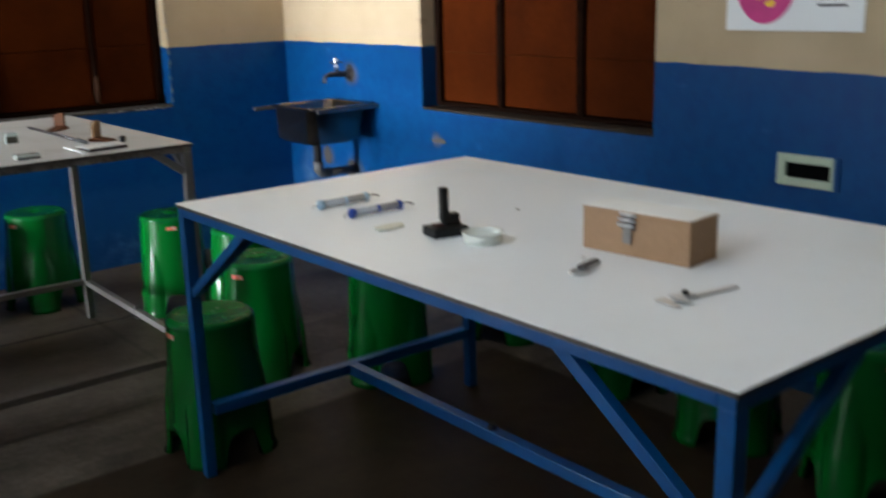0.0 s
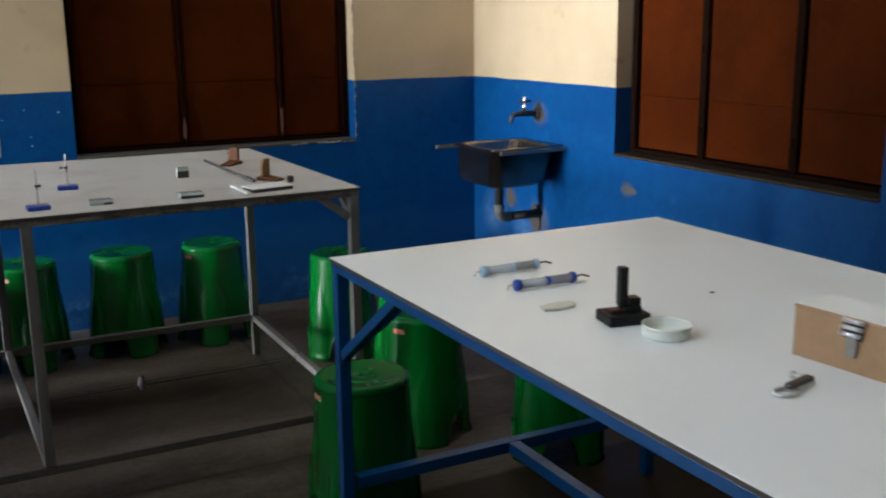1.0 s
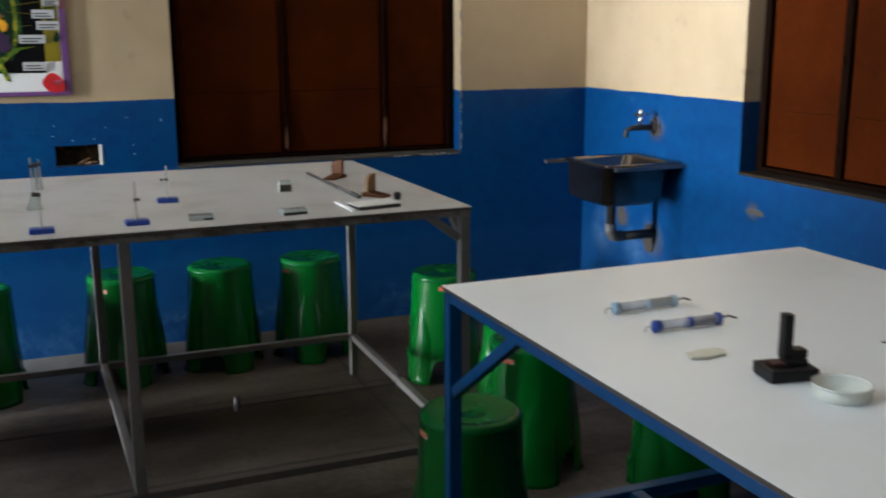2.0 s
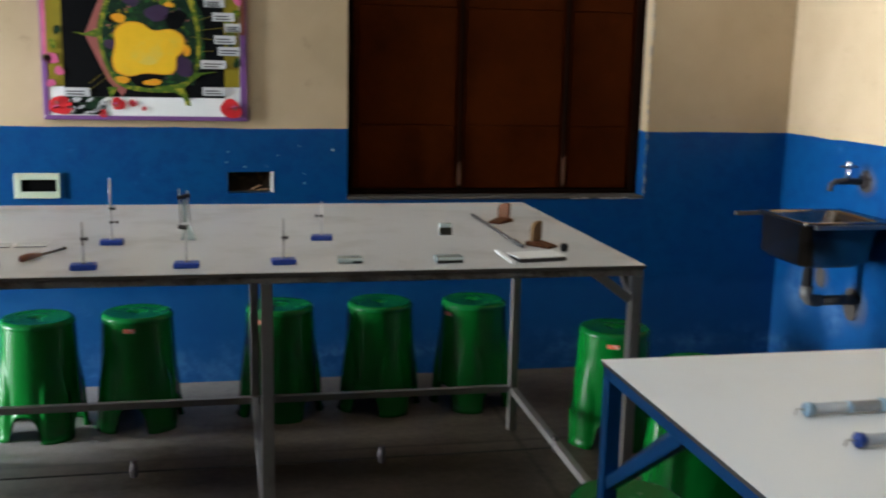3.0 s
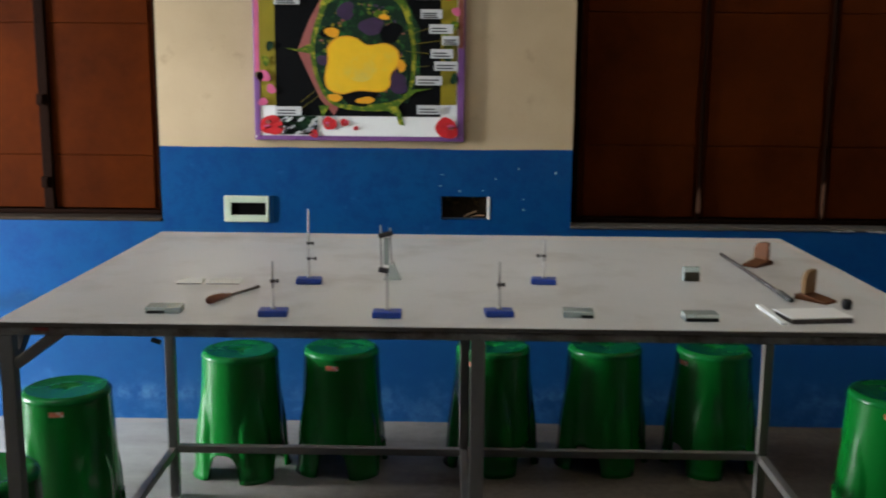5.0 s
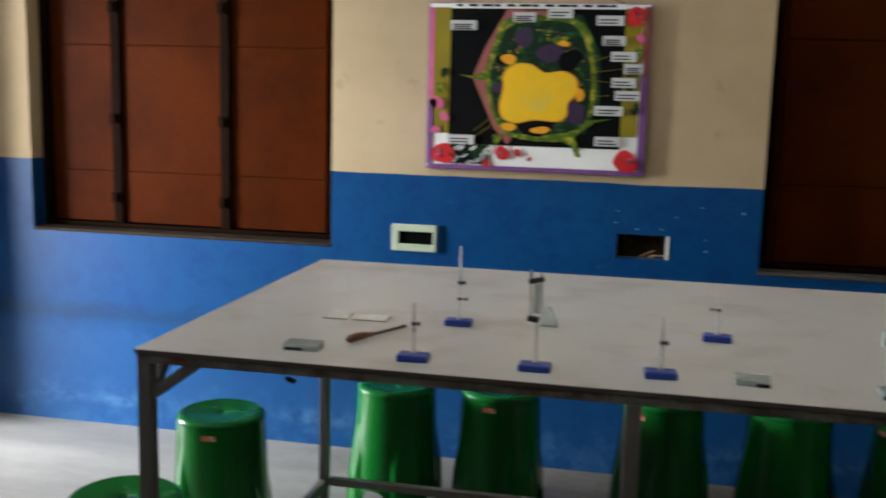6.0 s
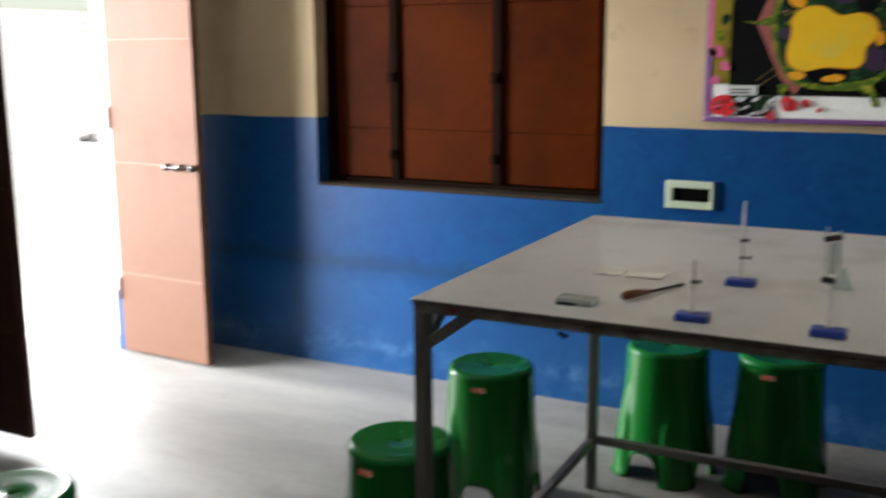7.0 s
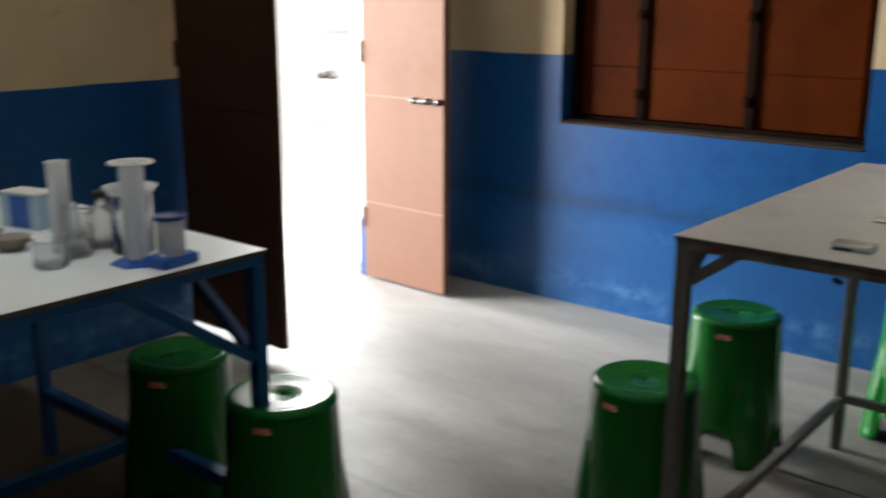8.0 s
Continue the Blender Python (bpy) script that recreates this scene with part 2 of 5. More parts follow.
    # brown under the door table too, widened to the west wall as painted shade
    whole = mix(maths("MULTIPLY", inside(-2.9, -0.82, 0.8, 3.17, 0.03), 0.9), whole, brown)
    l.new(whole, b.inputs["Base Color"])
    l.new(ramp(stain, 0.3, 0.7, 0.42, 0.62), b.inputs["Roughness"])
    bp = n.new("ShaderNodeBump")
    bp.inputs["Strength"].default_value, bp.inputs["Distance"].default_value = 0.22, 0.01
    l.new(maths("ADD", streak, maths("MULTIPLY", grain, 0.4)), bp.inputs["Height"])
    l.new(bp.outputs[0], b.inputs["Normal"])
    return m


CONCRETE = floor_cement()
GROUND = material("outside_ground", (0.62, 0.59, 0.54), 0.9, grain=12, vary=0.15, bump=0.3, stain=(0.42, 0.38, 0.32))
PLAIN_WHITE = material("plain_white", (0.88, 0.87, 0.84), 0.9, grain=20, vary=0.05, bump=0.2, stain=(0.78, 0.77, 0.73))
PALE_CEMENT = material("pale_cement", (0.58, 0.56, 0.52), 0.9, grain=60, vary=0.12, bump=0.3, stain=(0.46, 0.44, 0.40), stain_scale=3)
CEMENT = material("cement", (0.060, 0.050, 0.042), 0.9, grain=80, vary=0.25, bump=0.35, stain=(0.085, 0.075, 0.066), stain_scale=14)
SHUTTER = material("shutter_paint", (0.056, 0.0105, 0.0015), 0.42, spec=0.025, grain=40, vary=0.2, bump=0.1, stain=(0.022, 0.0042, 0.0008), stain_scale=3.0, stain_at=(0.4, 0.8))
SHUTTER_DARK = material("shutter_frame_paint", (0.0075, 0.0028, 0.0014), 0.7, spec=0.02, grain=50, vary=0.25, bump=0.2)
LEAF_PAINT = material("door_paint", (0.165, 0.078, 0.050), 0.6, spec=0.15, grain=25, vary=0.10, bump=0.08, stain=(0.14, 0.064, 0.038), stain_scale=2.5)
LEAF_BEAD = material("bead_highlight_paint", (0.27, 0.15, 0.105), 0.55, spec=0.2, grain=25, vary=0.12, bump=0.05)
# shaded copy of the door paint, for the leaf that stands in shadow
LEAF_SHADED = material("shaded_door_paint", (0.035, 0.013, 0.007), 0.6, spec=0.15, grain=25, vary=0.2, bump=0.12)
LAMINATE = material("white_laminate", (0.83, 0.86, 0.88), 0.36, spec=0.35, grain=120, vary=0.015, bump=0.02, stain=(0.74, 0.73, 0.71), stain_scale=1.6, stain_at=(0.5, 0.95))
WORN_LAMINATE = material("worn_laminate", (0.515, 0.508, 0.495), 0.34, grain=90, vary=0.05, bump=0.03, stain=(0.31, 0.285, 0.25), stain_scale=3.4, stain_at=(0.50, 0.82))
DARK_SILL = material("grimy_sill", (0.035, 0.025, 0.018), 0.95, spec=0.05, grain=80, vary=0.3, bump=0.3, stain=(0.06, 0.05, 0.04), stain_scale=10)
RUSTY = material("rusted_steel", (0.17, 0.150, 0.130), 0.6, metal=0.1, grain=90, vary=0.35, bump=0.25, stain=(0.06, 0.043, 0.032), stain_scale=16, stain_at=(0.42, 0.62))
EDGE = material("board_edge", (0.075, 0.06, 0.05), 0.75, grain=90, vary=0.35, bump=0.2)
STEEL = material("grey_painted_steel", (0.15, 0.138, 0.126), 0.42, metal=0.2, grain=60, vary=0.12, bump=0.08, stain=(0.08, 0.065, 0.055), stain_scale=9, stain_at=(0.6, 0.8))
BLUE_STEEL = material("blue_painted_steel", (0.0015, 0.062, 0.205), 0.36, grain=60, vary=0.1, bump=0.06, stain=(0.012, 0.05, 0.15), stain_scale=8, stain_at=(0.6, 0.85))
GREEN = material("green_plastic", (0.0022, 0.110, 0.0132), 0.20, grain=200, vary=0.03, bump=0.0, random_value=0.12)
# seat green drifts slightly paler, a painted trace of reflected wall sheen
SEAT_GREEN = material("seat_green_plastic", (0.0032, 0.110, 0.019), 0.25, spec=0.15, grain=160, vary=0.05, bump=0.0, stain=(0.007, 0.120, 0.026), stain_scale=9, stain_at=(0.35, 0.8), random_value=0.12)
STICKER = material("sticker_paper", (0.72, 0.16, 0.09), 0.5, grain=150, vary=0.2, bump=0, stain=(0.8, 0.55, 0.5), stain_scale=60, stain_at=(0.5, 0.6))
SINK_STEEL = material("dull_sink_steel", (0.25, 0.218, 0.185), 0.17, metal=0.97, grain=30, vary=0.10, bump=0, stain=(0.15, 0.13, 0.11), stain_scale=4)
NICKEL = material("nickel_plate", (0.66, 0.65, 0.64), 0.32, metal=0.6, grain=60, vary=0.08, bump=0)
CHROME = material("chrome", (0.8, 0.8, 0.8), 0.1, metal=1.0, grain=60, vary=0.03, bump=0)
BLACK = material("black_plastic", (0.008, 0.008, 0.009), 0.45, spec=0.25, grain=90, vary=0.2, bump=0.04)
DARK_METAL = material("dark_metal", (0.06, 0.05, 0.05), 0.45, metal=0.5, grain=70, vary=0.25, bump=0.05)
IRON = material("bare_iron", (0.25, 0.24, 0.23), 0.4, metal=0.9, grain=90, vary=0.2, bump=0.06)
WHITE = material("white_plastic", (0.78, 0.78, 0.76), 0.35, grain=80, vary=0.03, bump=0.02)
IVORY = material("ivory_plastic", (0.46, 0.53, 0.40), 0.4, grain=80, vary=0.05, bump=0.02)
BASE_BLUE = material("blue_enamel", (0.014, 0.05, 0.30), 0.35, grain=100, vary=0.15, bump=0.05)
PALEWOOD = material("pale_wood", (0.19, 0.108, 0.050), 0.65, spec=0.15, grain=45, vary=0.25, bump=0.12)
WOOD = material("brown_wood", (0.085, 0.030, 0.011), 0.6, spec=0.12, grain=45, vary=0.3, bump=0.12)
BOXWOOD = material("box_board", (0.36, 0.21, 0.11), 0.65, grain=60, vary=0.14, bump=0.1, stain=(0.30, 0.17, 0.08), stain_scale=8)
TAGPAPER = material("tag_paper", (0.55, 0.55, 0.55), 0.8, grain=60, vary=0.1, bump=0)
PAPER = material("white_paper", (0.80, 0.80, 0.78), 0.8, grain=60, vary=0.02, bump=0.02)
INK = material("dark_ink", (0.004, 0.004, 0.0045), 0.6, spec=0.06, grain=40, vary=0.2, bump=0)
YELLOW = material("yellow_print", (0.80, 0.48, 0.01), 0.45, grain=18, vary=0.12, bump=0, stain=(0.62, 0.52, 0.10), stain_scale=6)
PALE_YELLOW = material("pale_yellow_print", (0.70, 0.52, 0.09), 0.45, grain=18, vary=0.15, bump=0, stain=(0.80, 0.48, 0.01), stain_scale=9, stain_at=(0.4, 0.6))
ORANGE = material("orange_print", (0.75, 0.33, 0.01), 0.45, grain=18, vary=0.1, bump=0)
LEAFGREEN = material("green_print", (0.07, 0.13, 0.012), 0.5, grain=60, vary=0.5, bump=0, stain=(0.40, 0.36, 0.03), stain_scale=30, stain_at=(0.5, 0.62), spec=0.2)
DEEPGREEN = material("deep_green_print", (0.006, 0.022, 0.010), 0.5, grain=50, vary=0.6, bump=0, stain=(0.02, 0.09, 0.02), stain_scale=28, stain_at=(0.52, 0.62), spec=0.2)
PINK = material("pink_print", (0.55, 0.10, 0.22), 0.45, grain=30, vary=0.25, bump=0)
ROSE = material("rose_print", (0.30, 0.085, 0.075), 0.45, grain=30, vary=0.25, bump=0)
RED = material("red_print", (0.55, 0.015, 0.02), 0.45, grain=50, vary=0.35, bump=0)
MUSTARD = material("mustard_print", (0.24, 0.185, 0.006), 0.45, grain=12, vary=0.2, bump=0)
PURPLE = material("purple_print", (0.035, 0.015, 0.05), 0.45, grain=30, vary=0.4, bump=0)
RUST_PRINT = material("rust_print", (0.22, 0.06, 0.04), 0.5, grain=40, vary=0.5, bump=0, stain=(0.20, 0.16, 0.02), stain_scale=25)
VIOLET = material("violet_edge", (0.17, 0.06, 0.22), 0.5, grain=30, vary=0.2, bump=0)
CLEAR = glass("clear_glass", (0.94, 0.96, 0.97), through_share=0.88, bend=1.2)
SLOT_SHADE = material("slot_shade_black", (0.004, 0.004, 0.004), 0.9, spec=0.0, grain=60, vary=0.2, bump=0)
GREENGLASS = glass("green_glass", (0.80, 0.90, 0.86), 0.18, 0.62)
FROST = glass("milky_plastic", (0.92, 0.94, 0.95), 0.12)
PIPE = material("dark_pipe", (0.03, 0.028, 0.026), 0.5, grain=60, vary=0.3, bump=0.08)

# ---- helpers for meshes ----


def mesh_object(name, bm, mat, parent=None, smooth=False, bevel=0.0):
    me = bpy.data.meshes.new(name)
    bmesh.ops.recalc_face_normals(bm, faces=bm.faces)
    bm.to_mesh(me)
    bm.free()
    mats = mat if isinstance(mat, (list, tuple)) else [mat]
    for one in mats:
        me.materials.append(one)
    if smooth:
        for p in me.polygons:
            p.use_smooth = True
    ob = new(name, me)
    ob.parent = parent
    if bevel:
        mod = ob.modifiers.new("bevel", "BEVEL")
        mod.width, mod.segments, mod.limit_method = bevel, 2, "ANGLE"
    return ob


def part(name, bm, mat, parent, label="", smooth=False, bevel=0.0):
    ob = mesh_object(name, bm, mat, parent, smooth, bevel)
    return tagged(ob, label)


def thing(name, place, label, category, group="", turn=0.0):
    ob = new(name)
    ob.empty_display_size = 0.1
    ob.matrix_basis = pose(*place, 0, 0, turn)
    return tagged(ob, label, category, group)


def structure(name, bm, mat, label, category, bevel=0.0):
    return tagged(mesh_object(name, bm, mat, None, False, bevel), label, category, kind="structure")


def box(bm, x0, x1, y0, y1, z0, z1):
    v = [bm.verts.new((x, y, z)) for z in (z0, z1) for x, y in ((x0, y0), (x1, y0), (x1, y1), (x0, y1))]
    for f in ((0, 3, 2, 1), (4, 5, 6, 7), (0, 1, 5, 4), (1, 2, 6, 5), (2, 3, 7, 6), (3, 0, 4, 7)):
        bm.faces.new([v[i] for i in f])
    return bm


def boxed(*sides):
    return box(bmesh.new(), *sides)


def bar(bm, a, b, w, h=None):
    """A square-sectioned bar from a to b."""
    a, b, h = Vector(a), Vector(b), h or w
    d = (b - a).normalized()
    side = d.cross(Vector((0, 0, 1)))
    side = Vector((1, 0, 0)) if side.length < 1e-3 else side.normalized()
    up = side.cross(d)
    ring = [[bm.verts.new(p + side * s * w / 2 + up * u * h / 2) for s, u in ((-1, -1), (1, -1), (1, 1), (-1, 1))] for p in (a, b)]
    bm.faces.new(ring[0][::-1]), bm.faces.new(ring[1])
    for i in range(4):
        j = (i + 1) % 4
        bm.faces.new((ring[0][i], ring[0][j], ring[1][j], ring[1][i]))
    return bm


def tube(bm, points, r, n=12):
    """A round bar along a line of points; r: one radius, or one for each point."""
    points = [Vector(p) for p in points]
    radii = r if isinstance(r, (list, tuple)) else [r] * len(points)
    rings, last = [], None
    for i, p in enumerate(points):
        d = (points[min(i + 1, len(points) - 1)] - points[max(i - 1, 0)]).normalized()
        ref = last if last else (Vector((1, 0, 0)) if abs(d.x) < 0.8 else Vector((0, 1, 0)))
        a = (ref - d * ref.dot(d)).normalized()
        last, c = a, d.cross(a)
        rings.append([bm.verts.new(p + radii[i] * (math.cos(k * math.tau / n) * a + math.sin(k * math.tau / n) * c)) for k in range(n)])
    for u, v in zip(rings, rings[1:]):
        for k in range(n):
            bm.faces.new((u[k], u[(k + 1) % n], v[(k + 1) % n], v[k]))
    bm.faces.new(rings[0][::-1]), bm.faces.new(rings[-1])
    return bm


def lathe(bm, profile, n=32, x=0.0, y=0.0):
    """A turned body: rows of radius and height; a radius of 0 closes it."""
    rings = []
    for r, z in profile:
        rings.append([bm.verts.new((x, y, z))] if r == 0 else [bm.verts.new((x + r * math.cos(k * math.tau / n), y + r * math.sin(k * math.tau / n), z)) for k in range(n)])
    for u, v in zip(rings, rings[1:]):
        for k in range(n):
            q = [u[k % len(u)], u[(k + 1) % len(u)], v[(k + 1) % len(v)], v[k % len(v)]]
            q = list(dict.fromkeys(q))
            if len(q) > 2:
                bm.faces.new(q)
    return bm


def outline(bm, points, thick, place, axis="y"):
    """A flat plate cut to an outline in its own plane, its face turned to -y (north wall) or -x (east wall)."""
    def at(u, v, d):
        return (place[0] + u, place[1] + d, place[2] + v) if axis == "y" else (place[0] + d, place[1] - u, place[2] + v)
    f = [bm.verts.new(at(u, v, -thick)) for u, v in points]
    b = [bm.verts.new(at(u, v, 0)) for u, v in points]
    bm.faces.new(f), bm.faces.new(b[::-1])
    for i in range(len(points)):
        j = (i + 1) % len(points)
        bm.faces.new((f[i], b[i], b[j], f[j]))
    return bm


def blob(cx, cy, rx, ry, n=28, wobble=0.0, seed=0):
    rnd = random.Random(seed)
    ph = [rnd.uniform(0, 6.28) for _ in range(4)]
    pts = []
    for k in range(n):
        a = k * math.tau / n
        w = 1 + wobble * (math.sin(2 * a + ph[0]) + 0.7 * math.sin(3 * a + ph[1]) + 0.4 * math.sin(5 * a + ph[2])) / 2
        pts.append((cx + rx * w * math.cos(a), cy + ry * w * math.sin(a)))
    return pts


# ---- the room ----
def wall_with_holes(name, along, a0, a1, face, depth, holes, label, mat=WALL):
    """A wall along x or y with openings (from, to, bottom, top, and the next above) that go right through."""
    bm = bmesh.new()

    def block(p0, p1, z0, z1):
        if p1 - p0 > 1e-4 and z1 - z0 > 1e-4:
            lo, hi = sorted((face, face + depth))
            box(bm, *((p0, p1, lo, hi) if along == "x" else (lo, hi, p0, p1)), z0, z1)
    at = a0
    for h0, h1, *levels in sorted(holes):
        block(at, h0, 0, HIGH)
        for z0, z1 in zip([0, *levels[1::2]], [*levels[0::2], HIGH]):
            block(h0, h1, z0, z1)
        at = h1
    block(at, a1, 0, HIGH)
    return structure(name, bm, mat, label, "wall")


W1 = (1.083, 2.470, 0.812, 2.15)
W3 = (-1.850, -0.536, 0.825, 2.15)
W2 = (2.628, 4.030, 0.824, 2.15)
HOLE = (0.572, 0.766, 0.842, 0.934)

# the wall box with the missing switch plate goes 6 cm into the wall
north = wall_with_holes("wall_north", "x", WX - 0.24, EX + 0.24, NY, 0.24, [W1, W3, HOLE], "cream plastered wall with a blue enamel dado")
wall_with_holes("wall_east", "y", SY, NY, EX, 0.24, [W2], "cream plastered wall with a blue enamel dado")
# the second, high opening is unseen, added only for the fill lamp
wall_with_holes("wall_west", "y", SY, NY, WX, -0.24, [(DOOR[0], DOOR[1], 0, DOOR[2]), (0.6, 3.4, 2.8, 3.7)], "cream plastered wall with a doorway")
# south wall is out of view; its dark colour only cuts bounced light
wall_with_holes("wall_south", "x", WX - 0.24, EX + 0.24, SY, -0.24, [], "unseen south wall, coloured dark to cut bounced light", material("unseen_wall_dark", (0.035, 0.042, 0.040), 0.8, grain=30, vary=0.15, bump=0.1, stain=(0.07, 0.075, 0.07), stain_scale=3.0))
structure("ceiling", boxed(WX - 0.24, EX + 0.24, SY - 0.24, NY + 0.24, HIGH, HIGH + 0.12), CEILING, "plain off-white plastered ceiling", "ceiling")
structure("floor", boxed(WX - 0.24, EX + 0.24, SY - 0.24, NY + 0.24, -0.1, 0.0), CONCRETE, "worn grey cement floor, coloured paler where the door's light falls", "floor")
structure("ground", boxed(-60, WX - 0.25, -60, 60, -0.25, -0.12), GROUND, "pale bare ground outside the door", "ground")

# ---- windows with closed shutters ----


def window(name, holes, face, along, seam, posts, thick, sill):
    """Three shutter leaves behind two posts, set back in the wall; holes: from, to, bottom, top."""
    a0, a1, z0, z1 = holes

    def put(bm, p0, p1, d0, d1, b0, b1):
        return box(bm, p0, p1, face + d0, face + d1, b0, b1) if along == "x" else box(bm, face + d0, face + d1, p0, p1, b0, b1)
    win = tagged(new(name), "window closed with three brown painted shutters", "window", kind="structure")
    frame_bm = bmesh.new()
    f = 0.035
    put(frame_bm, a0, a0 + f, 0.085, 0.15, z0 + 0.012, z1)
    put(frame_bm, a1 - f, a1, 0.085, 0.15, z0 + 0.012, z1)
    put(frame_bm, a0 + f, a1 - f, 0.085, 0.15, z1 - f, z1)
    put(frame_bm, a0 + f, a1 - f, 0.085, 0.15, z0 + 0.012, z0 + 0.03)
    part("window_frame", frame_bm, SHUTTER_DARK, win, "dark brown wooden frame", bevel=0.003)
    cuts = [a0 + f, *posts, a1 - f]
    for i in range(3):
        p0, p1 = cuts[i] + 0.003, cuts[i + 1] - 0.003
        leaf = part("shutter", put(bmesh.new(), p0, p1, 0.108, 0.128, z0 + 0.034, z1 - f - 0.004), SHUTTER, win, bevel=0.002)
        z = z0 + 0.036
        for top in (seam, seam + 0.52, z1 - f - 0.006):
            part("panel", put(bmesh.new(), p0 + 0.018, p1 - 0.018, 0.100, 0.1075, z, top - 0.002), SHUTTER, leaf, bevel=0.002)
            z = top + 0.001
    for c in posts:
        post = part("post", put(bmesh.new(), c - thick / 2, c + thick / 2, 0.082, 0.104, z0 + 0.03, z1 - f), SHUTTER_DARK, win, bevel=0.004)
        for z in (z0 + 0.14, z0 + 0.47, z0 + 0.92) if thick > 0.02 else ():
            hinge = put(bmesh.new(), c - 0.026, c + 0.006, 0.074, 0.0815, z - 0.022, z + 0.022)
            put(hinge, c - 0.010, c + 0.002, 0.068, 0.0735, z - 0.016, z + 0.016)
            part("hinge", hinge, SHUTTER_DARK, post, bevel=0.002)
    part("window_sill", put(bmesh.new(), a0 + 0.001, a1 - 0.001, -0.006, 0.16, z0 - 0.003, z0 + 0.010), sill, win, "rough dirty cement sill", bevel=0.004)
    put_back = put(bmesh.new(), a0 + 0.001, a1 - 0.001, 0.16, 0.2, z0 + 0.012, z1 - 0.001)
    part("backing", put_back, SHUTTER_DARK, win)
    return win


window("window_1", W1, NY, "x", 1.135, (1.605, 2.101), 0.012, CEMENT)
window("window_2", W2, EX, "y", 1.09, (3.084, 3.572), 0.036, DARK_SILL)
window("window_3", W3, NY, "x", 1.075, (-1.502, -1.019), 0.042, DARK_SILL)

# splintered wood at the foot of two posts of the first window, broken plaster in its corner
RAW_WOOD = material("raw_wood", (0.11, 0.045, 0.02), 0.8, grain=80, vary=0.4, bump=0.3)
for x, tall, k in ((1.603, 0.13, 3), (2.099, 0.17, 8)):
    tagged(mesh_object("wood_splinter", outline(bmesh.new(), blob(x, W1[2] + 0.035 + tall / 2, 0.006, tall / 2, 14, 0.5, k), 0.003, (0, NY + 0.081, 0)), RAW_WOOD), "splintered bare wood at the foot of a shutter post", "splinter", kind="structure")
rnd = random.Random(12)
chips = bmesh.new()
for k in range(46):
    z = W1[2] + 0.02 + 0.027 * k
    outline(chips, blob(W1[1] + rnd.uniform(-0.002, 0.005), z + rnd.uniform(-0.03, 0.03), rnd.uniform(0.001, 0.006), rnd.uniform(0.004, 0.022), 10, 0.5, 30 + k), 0.0015, (0, NY, 0))
for k in range(9):
    outline(chips, blob(W1[1] - 0.03 - 0.05 * k * rnd.uniform(0.6, 1.0), W1[2] + rnd.uniform(-0.003, 0.003), rnd.uniform(0.008, 0.022), rnd.uniform(0.002, 0.005), 10, 0.4, 60 + k), 0.008, (0, NY, 0))
tagged(mesh_object("plaster_chips", chips, material("grey_plaster", (0.30, 0.29, 0.27), 0.9, grain=60, vary=0.25)), "chipped pale plaster along the window edge", "plaster chips", kind="stuff")

# ---- the doorway and its two leaves ----
# pale nib and white block stand in for daylight bleaching the doorway's side
structure("door_nib", boxed(WX - 0.045, WX, 5.022, DOOR[1] - 0.001, 0.0, DOOR[2] - 0.001), PALE_CEMENT, "thin nib beside the open door leaf, coloured pale for its bright daylight", "wall")
structure("door_reveal", boxed(WX - 0.237, WX - 0.051, 5.165, DOOR[1] - 0.001, 0.0, DOOR[2] - 0.032), PLAIN_WHITE, "white block added along the doorway's side for its bright daylight", "wall", 0.006)
structure("nib_skirting", boxed(WX - 0.049, WX - 0.046, 5.017, 5.19, 0.0, 0.29), WALL, "low blue painted skirting in the doorway", "skirting")
structure("nib_skirting", boxed(WX - 0.045, WX - 0.001, 5.017, 5.0215, 0.0, 0.29), WALL, "low blue painted skirting in the doorway", "skirting")
frame_bm = bmesh.new()
box(frame_bm, WX - 0.238, WX - 0.19, DOOR[0], DOOR[0] + 0.03, 0, DOOR[2] - 0.03)
box(frame_bm, WX - 0.238, WX - 0.19, DOOR[0], DOOR[1], DOOR[2] - 0.03, DOOR[2])
structure("door_frame", frame_bm, SHUTTER_DARK, "dark painted wooden door frame in the doorway", "door frame", 0.004)


